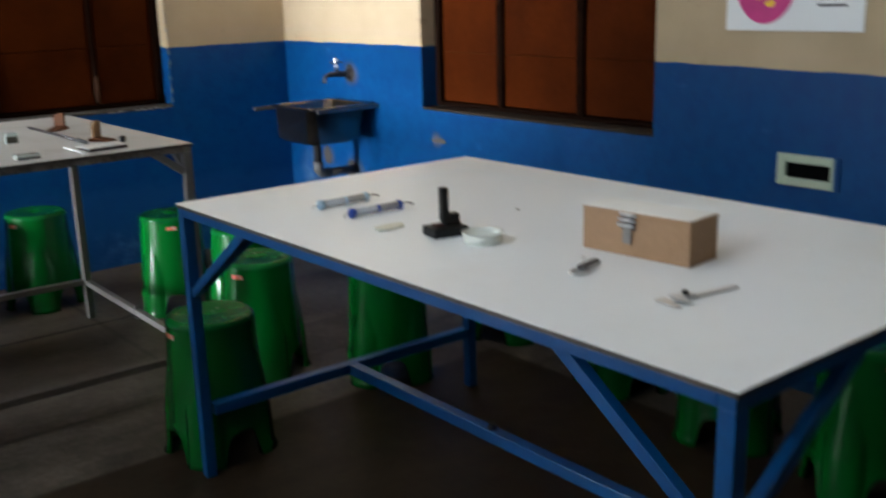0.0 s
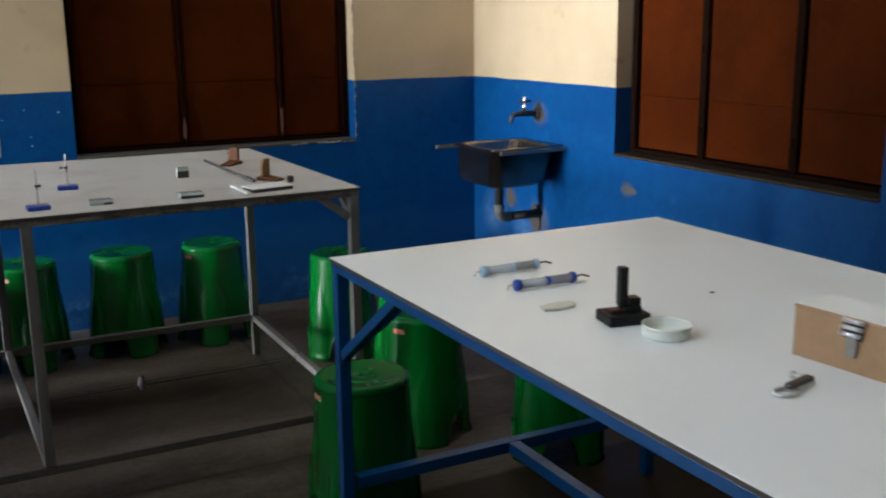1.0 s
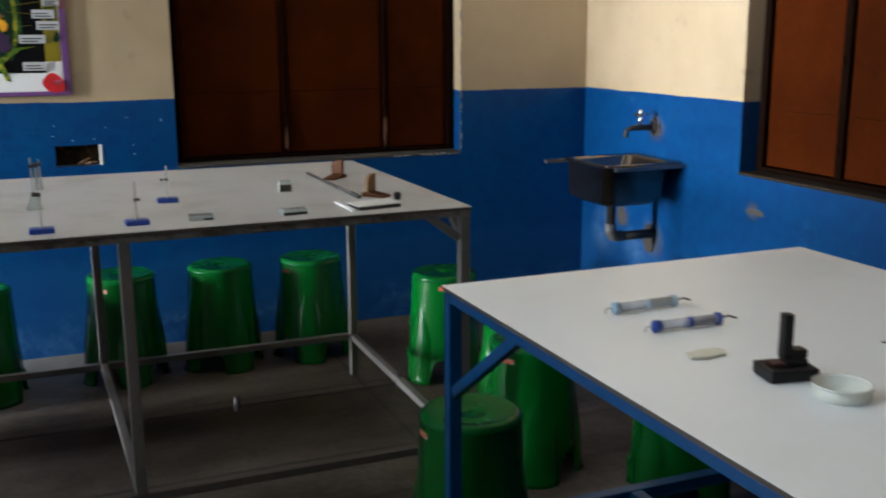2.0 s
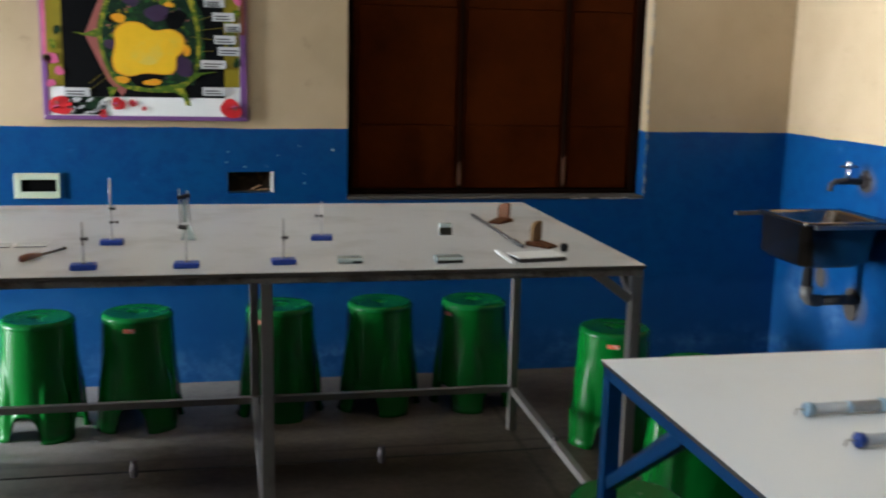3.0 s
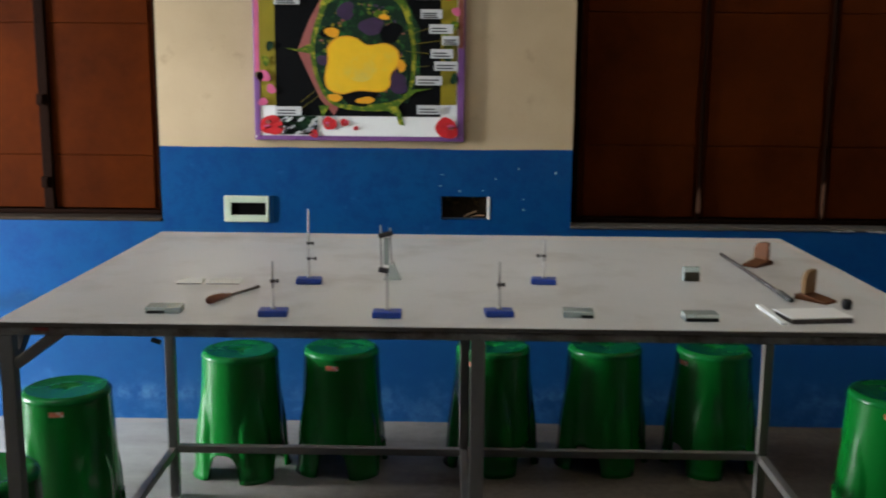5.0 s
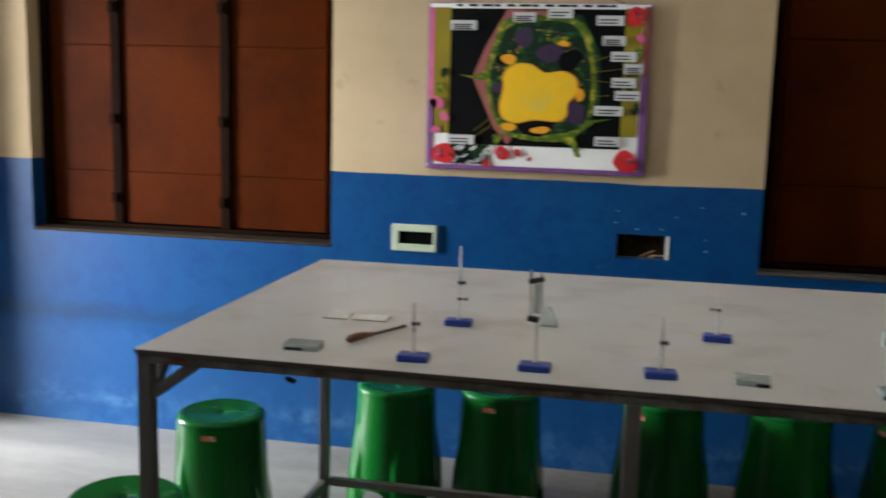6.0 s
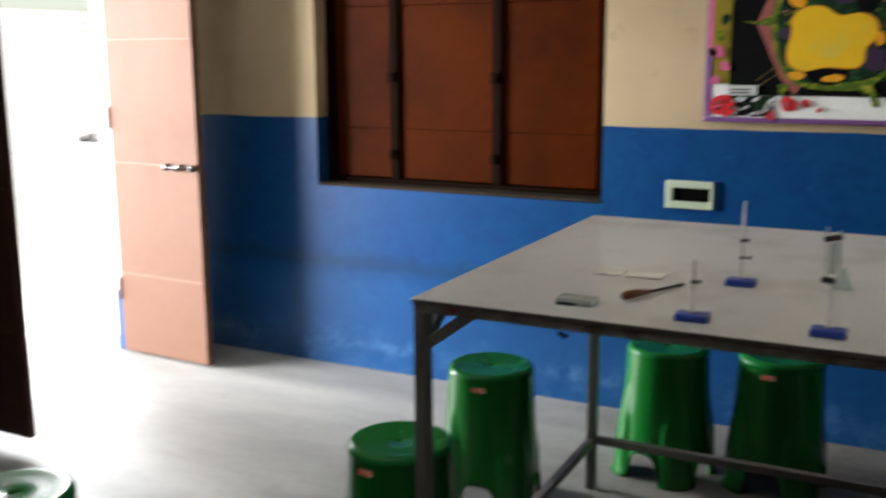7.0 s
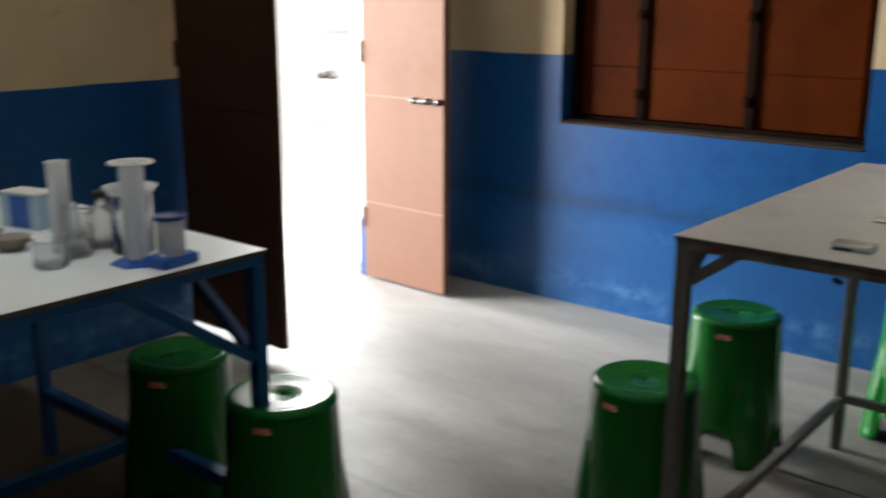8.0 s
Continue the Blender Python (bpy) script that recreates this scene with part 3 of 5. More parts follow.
def door_leaf(name, hinge, free, mat, label, lit, lift=0.012):
    """A leaf standing open into the room, from its hinge to its free edge."""
    h, f = Vector((*hinge, 0)), Vector((*free, 0))
    turn = math.degrees(math.atan2(f.y - h.y, f.x - h.x))
    w = (f - h).length
    leaf = tagged(new(name), label, "door", kind="structure")
    leaf.matrix_basis = pose(h.x, h.y, lift, 0, 0, turn)
    part("board", boxed(0, w, -0.012, 0.012, 0, 2.06), mat, leaf, bevel=0.003)
    z = 0.0
    for top in (0.38, 0.90, 1.45, 2.06):
        rail = box(bmesh.new(), 0.004, w - 0.004, -0.019, -0.0125, z + 0.0012, top - 0.0012)
        box(rail, 0.004, w - 0.004, 0.0125, 0.019, z + 0.0012, top - 0.0012)
        part("panel", rail, mat, leaf, bevel=0.003)
        if lit and top < 2:
            # paler beads paint in the light that the panel joints catch
            part("bead", boxed(0.006, w - 0.006, -0.0215, -0.0192, top - 0.003, top + 0.003), LEAF_BEAD, leaf, bevel=0.0008)
        z = top
    if lit:
        side = -1
        bolt = tube(bmesh.new(), [(w - 0.20, side * 0.031, 0.895), (w - 0.005, side * 0.031, 0.895)], 0.007, 10)
        tube(bolt, [(w - 0.11, side * 0.031, 0.895), (w - 0.11, side * 0.055, 0.885)], 0.005, 8)
        for x in (w - 0.18, w - 0.10, w - 0.03):
            box(bolt, x - 0.008, x + 0.008, side * 0.030 - 0.012, side * 0.019, 0.881, 0.909)
        part("slide_bolt", bolt, DARK_METAL, leaf, "dark iron slide bolt", True)
    for z in (0.3, 1.1, 1.85):
        part("hinge", tube(bmesh.new(), [(0.0, -0.022, z - 0.05), (0.0, -0.022, z + 0.05)], 0.006, 8), mat, leaf)
    return leaf


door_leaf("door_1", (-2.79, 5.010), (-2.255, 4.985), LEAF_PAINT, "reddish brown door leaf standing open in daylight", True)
door_leaf("door_2", (-2.762, 3.942), (-2.195, 3.940), LEAF_SHADED, "brown door leaf standing open into the room, its paint darkened as shade", False, 0.05)

# ---- outside the door ----
# added wall: a white backdrop that covers the grey sky and horizon
structure("white_backdrop", boxed(-34.2, -34.0, -30, 70, -0.2, 3.2), PLAIN_WHITE, "white backdrop wall added far outside the door", "wall")
structure("porch_step", boxed(WX - 1.6, WX - 0.245, 3.0, 6.2, -0.118, -0.02), PALE_CEMENT, "pale cement step outside the doorway", "step", 0.01)
LEAVES = material("leaves", (0.24, 0.36, 0.12), 0.6, grain=9, vary=0.5, bump=0)
STONE = material("grey_stone", (0.42, 0.40, 0.37), 0.9, grain=14, vary=0.3, bump=0.4)
BARK = material("bark", (0.16, 0.12, 0.08), 0.9, grain=25, vary=0.3, bump=0.5)


def tree(place, tall):
    t = thing("tree", place, "small leafy tree out in the sun beyond the door", "tree")
    bm = tube(bmesh.new(), [(0, 0, 0), (0.05, 0, tall * 0.3), (0.0, 0.1, tall * 0.55), (0.1, 0.2, tall * 0.85)], [0.14, 0.11, 0.08, 0.03], 10)
    rnd = random.Random(4)
    tips = []
    for k in range(9):
        a, z = rnd.uniform(0, math.tau), tall * rnd.uniform(0.35, 0.6)
        tip = (1.3 * math.cos(a), 1.3 * math.sin(a), z + rnd.uniform(0.5, 1.2))
        tips.append(tip)
        tube(bm, [(0.03, 0.05, z), (tip[0] * 0.5, tip[1] * 0.5, z + 0.35), tip], [0.05, 0.035, 0.012], 7)
    part("trunk", bm, BARK, t, smooth=True)
    crown = bmesh.new()
    for tip in tips + [(0, 0, tall * 0.9), (0.4, 0.3, tall), (-0.5, 0.2, tall * 0.85)]:
        for _ in range(60):
            c = Vector(tip) + Vector([rnd.gauss(0, 0.42) for _ in range(3)])
            d = Vector([rnd.uniform(-1, 1) for _ in range(3)]).normalized() * 0.09
            e = d.cross(Vector([rnd.uniform(-1, 1) for _ in range(3)])).normalized() * 0.035
            crown.faces.new([crown.verts.new(p) for p in (c - d, c + e, c + d, c - e)])
    part("crown", crown, LEAVES, t)


tree((-29.0, 32.0, -0.13), 3.4)
stones = thing("stone_heap", (-12.85, 14.5, -0.12), "few dark broken stones on the bare ground outside", "stones")
for k, (x, y, w, h) in enumerate(((-0.13, 0.0, 0.10, 0.05), (0.02, 0.05, 0.08, 0.075), (0.14, -0.02, 0.07, 0.045))):
    part("stone", outline(bmesh.new(), blob(x, h, w, h, 11, 0.25, 70 + k), 0.16, (0, y, 0)), STONE, stones, bevel=0.015)

# ---- wall fittings ----
hole = tagged(new("wall_box"), "open switch box in the wall with its plate missing", "switch box", kind="structure")
bm = bmesh.new()
x0, x1, z0, z1 = HOLE
box(bm, x0 + 0.0005, x1 - 0.0005, NY + 0.055, NY + 0.062, z0 + 0.0005, z1 - 0.0005)
# back coloured near black for the shade inside the box, with ochre dirt
part("back", bm, material("shaded_dusty_back", (0.022, 0.015, 0.009), 0.9, spec=0.05, grain=40, vary=0.5, bump=0.4, stain=(0.16, 0.10, 0.035), stain_scale=18, stain_at=(0.55, 0.7)), hole)
part("chipped_edge", boxed(x1 - 0.012, x1 - 0.001, NY - 0.003, NY + 0.05, z0 + 0.002, z1 - 0.002), PLASTER, hole, "pale chipped plaster edge", bevel=0.003)
wires = tube(bmesh.new(), [(x0 + 0.09, NY + 0.05, z0 + 0.004), (x0 + 0.11, NY + 0.02, z0 + 0.02), (x0 + 0.14, NY + 0.04, z0 + 0.03)], 0.003, 6)
tube(wires, [(x0 + 0.12, NY + 0.05, z0 + 0.004), (x0 + 0.14, NY + 0.015, z0 + 0.015), (x0 + 0.17, NY + 0.04, z0 + 0.012)], 0.003, 6)
part("wire", wires, BOXWOOD, hole)


def switch_frame(place, wide, high, wall):
    """A pale plastic switch frame whose switches are gone: a dark slot inside a bevelled border."""
    s = thing("switch_frame", place, "pale green switch frame with an empty dark slot", "switch plate", turn=0 if wall == "north" else -90)
    b, w, h = bmesh.new(), wide / 2, high / 2
    e, tall = 0.028 * wide / 0.18, 0.027
    for sides in ((-w, -w + e, -h, h), (w - 0.012, w, -h, h), (-w + e, w - 0.012, h - tall, h), (-w + e, w - 0.012, -h, -h + tall)):
        box(b, sides[0], sides[1], -0.016, 0, sides[2], sides[3])
    part("border", b, IVORY, s, bevel=0.003)
    # near-black plate standing in for the shade inside the empty slot
    part("slot", boxed(-w + e, w - 0.012, -0.004, 0, -h + tall, h - tall), SLOT_SHADE, s)
    part("side_lip", boxed(w + 0.0005, w + 0.014, -0.010, 0, -h - 0.002, h + 0.002), BLUE_STEEL, s)
    return s


switch_frame((-0.197, NY, 0.877), 0.178, 0.104, "north")
switch_frame((EX, 1.988, 0.768), 0.205, 0.105, "east")

# rawl plugs, old screw holes and flakes near the two boxes
bm = bmesh.new()
rnd = random.Random(7)
for x, z in ((0.575, 1.02), (0.568, 0.975), (0.645, 0.955), (0.735, 0.958), (0.785, 1.005), (0.895, 0.925), (0.897, 0.885), (0.875, 1.045), (1.02, 1.03)):
    outline(bm, blob(x, z, rnd.uniform(0.002, 0.004), rnd.uniform(0.002, 0.005), 8, 0.3, int(x * 1000)), 0.002, (0, NY, 0))
tagged(mesh_object("paint_chips", bm, PLASTER), "small pale chips in the blue paint", "paint chips", kind="stuff")

# ---- the cell poster on the north wall ----
px0, px1, pz0, pz1 = -0.155, 0.660, 1.150, 1.765
poster = thing("poster", ((px0 + px1) / 2, NY, (pz0 + pz1) / 2), "colourful plant cell model poster with a yellow vacuole on black", "poster")
PW, PH = (px1 - px0) / 2, (pz1 - pz0) / 2
part("backing_board", boxed(-PW, PW, -0.022, -0.004, -PH, PH), VIOLET, poster, "violet edged board", bevel=0.003)
part("sheet", boxed(-PW + 0.006, PW - 0.006, -0.024, -0.0225, -PH + 0.008, PH - 0.004), PAPER, poster)


def printed(name, points, mat, level, label=""):
    return part(name, outline(bmesh.new(), points, 0.0012, (0, -0.0245 - 0.0013 * level, 0)), mat, poster, label)


def uv(x, y):
    """Poster place from shares of its width and height, from the top left."""
    return (-PW + 2 * PW * x, PH - 2 * PH * y)


def rect(x0, y0, x1, y1):
    return [uv(x0, y1), uv(x1, y1), uv(x1, y0), uv(x0, y0)]


def shape(*pts):
    return [uv(x, y) for x, y in pts][::-1]


def curved(pts, steps=5):
    """A closed line through the points, rounded."""
    out, n = [], len(pts)
    for i in range(n):
        p0, p1, p2, p3 = (Vector((*pts[(i + k) % n], 0)) for k in (-1, 0, 1, 2))
        for k in range(steps):
            t = k / steps
            q = 0.5 * (2 * p1 + (p2 - p0) * t + (2 * p0 - 5 * p1 + 4 * p2 - p3) * t * t + (3 * p1 - p0 - 3 * p2 + p3) * t ** 3)
            out.append((q.x, q.y))
    return out


printed("side_strip", rect(0.03, 0.03, 0.105, 0.78), MUSTARD, 0)
printed("side_strip", rect(0.885, 0.03, 0.96, 0.77), MUSTARD, 0)
printed("pink_strip", rect(0.008, 0.03, 0.03, 0.95), PINK, 0)
printed("black_field", rect(0.105, 0.03, 0.885, 0.845), INK, 0)
printed("cell_wall", shape((0.36, 0.04), (0.45, 0.04), (0.40, 0.16), (0.30, 0.40), (0.36, 0.66), (0.40, 0.80), (0.38, 0.84), (0.315, 0.74), (0.21, 0.44), (0.27, 0.25)), ROSE, 1)
printed("cell_wall", shape((0.45, 0.045), (0.62, 0.045), (0.60, 0.10), (0.47, 0.10)), ROSE, 1)
printed("cell_wall", shape((0.66, 0.06), (0.70, 0.07), (0.785, 0.30), (0.785, 0.60), (0.73, 0.76), (0.70, 0.76), (0.75, 0.60), (0.75, 0.32)), DEEPGREEN, 1)
printed("cell_edge", curved(shape((0.37, 0.09), (0.67, 0.09), (0.755, 0.30), (0.76, 0.62), (0.70, 0.76), (0.63, 0.81), (0.40, 0.79), (0.31, 0.66), (0.27, 0.43), (0.31, 0.22))), LEAFGREEN, 2)
for pts in (((0.15, 0.425), (0.21, 0.435), (0.27, 0.40), (0.27, 0.46), (0.21, 0.447)), ((0.69, 0.70), (0.76, 0.675), (0.85, 0.668), (0.77, 0.69), (0.72, 0.74)), ((0.62, 0.80), (0.68, 0.775), (0.70, 0.83), (0.715, 0.90), (0.69, 0.895), (0.675, 0.84)), ((0.31, 0.78), (0.36, 0.78), (0.325, 0.86))):
    printed("spike", shape(*pts), LEAFGREEN, 3)
printed("cytoplasm", curved(shape((0.40, 0.125), (0.65, 0.12), (0.735, 0.32), (0.742, 0.60), (0.68, 0.74), (0.42, 0.77), (0.33, 0.66), (0.292, 0.44), (0.33, 0.24))), DEEPGREEN, 3)
speck_rnd = random.Random(21)
for mat in (LEAFGREEN, MUSTARD, PURPLE, ROSE, LEAFGREEN):
    specks = bmesh.new()
    for k in range(26):
        a, q = speck_rnd.uniform(0, math.tau), speck_rnd.uniform(0.72, 1.0)
        c = uv(0.52 + 0.205 * q * math.cos(a), 0.44 + 0.30 * q * math.sin(a))
        outline(specks, blob(*c, speck_rnd.uniform(0.003, 0.008), speck_rnd.uniform(0.003, 0.007), 9, 0.3, k), 0.001, (0, -0.0298, 0))
    tagged(part("specks", specks, mat, poster), kind="stuff")
for i, (x, y, r, m) in enumerate(((0.44, 0.20, 0.05, PURPLE), (0.56, 0.29, 0.06, PURPLE), (0.65, 0.33, 0.06, INK), (0.36, 0.33, 0.04, INK), (0.335, 0.50, 0.035, PURPLE), (0.68, 0.64, 0.06, PURPLE), (0.50, 0.20, 0.035, DEEPGREEN), (0.60, 0.22, 0.03, LEAFGREEN), (0.50, 0.70, 0.09, INK))):
    printed("organelle", blob(*uv(x, y), r * 2 * PW * 0.9, r * 2 * PW * 0.75, 20, 0.25, i), m, 4)
VACUOLE = ((0.36, 0.42), (0.41, 0.365), (0.48, 0.365), (0.54, 0.41), (0.62, 0.40), (0.675, 0.44), (0.68, 0.52), (0.645, 0.58), (0.64, 0.65), (0.60, 0.685), (0.50, 0.68), (0.42, 0.70), (0.36, 0.67), (0.345, 0.60), (0.36, 0.50))
printed("vacuole_rim", curved([uv(0.51 + (x - 0.51) * 1.05, 0.53 + (y - 0.53) * 1.05) for x, y in VACUOLE]), ORANGE, 4.5, "orange rim")
printed("vacuole", curved([uv(x, y) for x, y in VACUOLE]), YELLOW, 5, "yellow vacuole")
printed("vacuole_centre", blob(*uv(0.52, 0.55), 0.07 * 2 * PW, 0.075 * 2 * PH, 20, 0.3, 77), PALE_YELLOW, 5.5)
for i, (x, y, rx, ry) in enumerate(((0.375, 0.33, 0.042, 0.035), (0.70, 0.53, 0.022, 0.045), (0.385, 0.73, 0.045, 0.025), (0.53, 0.745, 0.055, 0.024), (0.62, 0.235, 0.03, 0.02))):
    printed("plastid", blob(*uv(x, y), rx * 2 * PW * 0.8, ry * 2 * PH * 0.9, 18, 0.2, 40 + i), ORANGE, 6)
printed("white_band", rect(0.30, 0.86, 0.90, 0.968), PAPER, 1)
printed("leaf_bed", rect(0.105, 0.846, 0.30, 0.962), DEEPGREEN, 1)
printed("border", rect(0.012, 0.970, 0.992, 0.995), VIOLET, 2)
printed("border", rect(0.964, 0.42, 0.992, 0.969), VIOLET, 2)
printed("border", rect(0.964, 0.02, 0.992, 0.42), RUST_PRINT, 2)
printed("border", rect(0.008, 0.60, 0.028, 0.969), VIOLET, 2)
for k in range(13):
    printed("title", rect(0.13 + 0.057 * k, 0.010, 0.13 + 0.057 * k + 0.028 + 0.012 * (k % 3), 0.024), INK, 3)
printed("top_band", rect(0.105, 0.005, 0.885, 0.035), PAPER, 1)
rnd = random.Random(3)
for i, (x, y, r) in enumerate(((0.085, 0.905, 0.055), (0.915, 0.915, 0.055), (0.93, 0.075, 0.045), (0.36, 0.89, 0.035), (0.285, 0.955, 0.022), (0.43, 0.885, 0.02), (0.485, 0.92, 0.012))):
    c = uv(x, y)
    f = printed("flower", blob(c[0], c[1], r * PW * 1.9, r * PW * 1.8, 26, 0.16, 60 + i), RED, 7, "red rose")
    for k in range(4):
        a = rnd.uniform(0, 6.28)
        part("petal", outline(bmesh.new(), blob(c[0] + r * PW * 0.8 * math.cos(a), c[1] + r * PW * 0.8 * math.sin(a), r * PW * 0.6, r * PW * 0.35, 10, 0.2, k), 0.001, (0, -0.0361, 0)), (RED, PINK, ROSE)[k % 3], f)
for i, (x, y, r) in enumerate(((0.05, 0.60, 0.03), (0.085, 0.68, 0.022), (0.045, 0.76, 0.02), (0.955, 0.20, 0.02))):
    printed("flower", blob(*uv(x, y), r * PW * 2, r * PW * 2, 16, 0.25, 80 + i), PINK, 7)
for i in range(22):
    x, y, a = rnd.uniform(0.12, 0.29), rnd.uniform(0.862, 0.95), rnd.uniform(0.1, 0.7)
    c = uv(x, y)
    pts = [(c[0] + 0.016 * math.cos(t) * math.cos(a) - 0.006 * math.sin(t) * math.sin(a), c[1] + 0.016 * math.cos(t) * math.sin(a) + 0.006 * math.sin(t) * math.cos(a)) for t in [k * math.tau / 10 for k in range(10)]]
    printed("leaf", pts, (TAGPAPER, TAGPAPER, INK)[i % 3], 7)
for i in range(9):
    x, y = rnd.choice((rnd.uniform(0.03, 0.09), rnd.uniform(0.90, 0.95))), rnd.uniform(0.08, 0.62)
    printed("leaf", blob(*uv(x, y), 0.014, 0.02, 12, 0.3, 90 + i), (LEAFGREEN, DEEPGREEN)[i % 2], 7)
for x, y, w in ((0.165, 0.135, 0.12), (0.165, 0.815, 0.125), (0.44, 0.085, 0.10), (0.60, 0.06, 0.11), (0.82, 0.10, 0.12), (0.84, 0.215, 0.10), (0.885, 0.305, 0.11), (0.93, 0.375, 0.08), (0.89, 0.455, 0.105), (0.91, 0.53, 0.11), (0.83, 0.62, 0.125), (0.83, 0.80, 0.11)):
    tag = printed("name_tag", rect(x - w / 2, y - 0.028, x + w / 2, y + 0.028), TAGPAPER, 8)
    n = rnd.randint(2, 3)
    for k in range(n):
        a, b = uv(x - w * 0.4, y - 0.012 + 0.018 * k * 2 / n), uv(x + w * rnd.uniform(0.2, 0.42), y + 0.018 * k * 2 / n)
        part("writing", boxed(a[0], b[0], -0.0374, -0.0367, min(a[1], b[1]), min(a[1], b[1]) + 0.0045), INK, tag)
for x0, y0, x1, y1 in ((0.225, 0.76, 0.30, 0.68), (0.225, 0.80, 0.33, 0.70), (0.77, 0.30, 0.72, 0.32), (0.83, 0.30, 0.74, 0.34), (0.88, 0.375, 0.75, 0.40), (0.83, 0.455, 0.72, 0.44), (0.83, 0.53, 0.74, 0.54)):
    a, b = uv(x0, y0), uv(x1, y1)
    part("pointer_line", bar(bmesh.new(), (a[0], -0.0352, a[1]), (b[0], -0.0352, b[1]), 0.0014, 0.0014), MUSTARD, poster)
part("hanging_string", tube(bmesh.new(), [(-PW + 0.1, -0.012, PH), (0, -0.008, PH + 0.12), (PW - 0.1, -0.012, PH)], 0.0015, 6), INK, poster)

# ---- the chart on the east wall ----
chart = thing("wall_chart", (EX, 2.073, 1.53), "white wall chart with a pink disc and yellow print", "poster", turn=-90)
CW, CH = 0.247, 0.312
part("sheet", boxed(-CW, CW, -0.008, -0.003, -CH, CH), PAPER, chart, bevel=0.001)
disc = part("disc", outline(bmesh.new(), blob(-0.10, -0.135, 0.118, 0.155, 40), 0.0012, (0, -0.0085, 0)), material("magenta_print", (0.55, 0.04, 0.20), 0.5, grain=25, vary=0.15, bump=0), chart)
for k, (x, z, w) in enumerate(((-0.13, -0.20, 0.035), (-0.08, -0.225, 0.03), (-0.10, -0.18, 0.05))):
    part("writing", outline(bmesh.new(), blob(x, z, w * 0.6, 0.012, 14, 0.2, k), 0.001, (0, -0.0099, 0)), YELLOW, disc)
for k in range(3):
    part("writing", boxed(0.09, 0.19 - 0.02 * k, -0.0092, -0.0085, -0.235 + 0.022 * k, -0.227 + 0.022 * k), DARK_METAL, chart)

# ---- sink, tap and waste pipe on the east wall ----
sink = thing("sink", (EX, 4.68, 0.80), "stainless steel wall sink with a square bowl", "sink")
bm = bmesh.new()
R0, R1, Y0, Y1 = -0.40, 0.0, -0.265, 0.11


def rounded(x0, x1, y0, y1, z, r):
    pts = []
    for cx, cy, a0 in ((x1 - r, y1 - r, 0), (x0 + r, y1 - r, 90), (x0 + r, y0 + r, 180), (x1 - r, y0 + r, 270)):
        pts += [(cx + r * math.cos(radians(a0 + 18 * k)), cy + r * math.sin(radians(a0 + 18 * k)), z) for k in range(6)]
    return pts


def loft(bm, rows, close_last=True):
    rings = [[bm.verts.new(p) for p in row] for row in rows]
    for u, v in zip(rings, rings[1:]):
        for k in range(len(u)):
            bm.faces.new((u[k], u[(k + 1) % len(u)], v[(k + 1) % len(v)], v[k]))
    if close_last:
        bm.faces.new(rings[-1])
    return rings


# the bowl narrows downwards, with a flat ledge left at the wall
B1 = -0.045
outer = [rounded(R0 + 0.035, B1 - 0.075, Y0 + 0.035, Y1 - 0.03, -0.158, 0.045), rounded(R0 + 0.009, B1 - 0.045, Y0 + 0.011, Y1 - 0.010, -0.135, 0.042), rounded(R0 + 0.006, B1 + 0.01, Y0 + 0.008, Y1 - 0.006, 0.016, 0.04)]
rim = [rounded(R0, R1, Y0, Y1, 0.016, 0.012), rounded(R0, R1, Y0, Y1, 0.030, 0.012), rounded(R0 + 0.018, B1 + 0.004, Y0 + 0.020, Y1 - 0.016, 0.029, 0.045), rounded(R0 + 0.026, B1 - 0.004, Y0 + 0.028, Y1 - 0.024, 0.016, 0.05), rounded(R0 + 0.030, B1 - 0.05, Y0 + 0.032, Y1 - 0.028, -0.125, 0.05), rounded(R0 + 0.055, B1 - 0.085, Y0 + 0.055, Y1 - 0.05, -0.147, 0.05)]
rings = loft(bm, outer + rim)
bm.faces.new(rings[0][::-1])
part("bowl", bm, SINK_STEEL, sink, smooth=True)
part("drain", lathe(bmesh.new(), [(0, -0.145), (0.03, -0.144), (0.034, -0.1465)], 20, -0.25, -0.08), CHROME, sink)
bracket = bmesh.new()
bar(bracket, (R0 - 0.09, Y1 + 0.012, 0.012), (-0.002, Y1 + 0.012, 0.012), 0.02, 0.016)
part("bracket", bracket, IRON, sink)
bracket = bmesh.new()
bar(bracket, (-0.36, Y0 - 0.012, 0.012), (-0.002, Y0 - 0.012, 0.012), 0.02, 0.016)
part("bracket", bracket, IRON, sink)

waste = thing("waste_pipe", (EX, 4.62, 0.49), "dark waste pipe with a pale elbow under the sink", "pipe")
part("down_pipe", tube(bmesh.new(), [(-0.24, 0, 0.172), (-0.24, 0, 0.14), (-0.24, 0, 0.139), (-0.24, 0, 0.04)], [0.032, 0.032, 0.022, 0.022], 14), PIPE, waste, smooth=True)
part("elbow", tube(bmesh.new(), [(-0.24, 0, 0.039), (-0.24, 0, 0.0), (-0.225, 0, -0.02), (-0.20, 0, -0.025), (-0.175, 0, -0.025)], 0.026, 14), material("grey_pvc", (0.10, 0.095, 0.088), 0.5, grain=60, vary=0.1), waste, "pale grey plastic elbow", True)
part("cross_pipe", tube(bmesh.new(), [(-0.174, 0, -0.025), (0.0, 0, -0.025)], 0.022, 14), PIPE, waste, smooth=True)
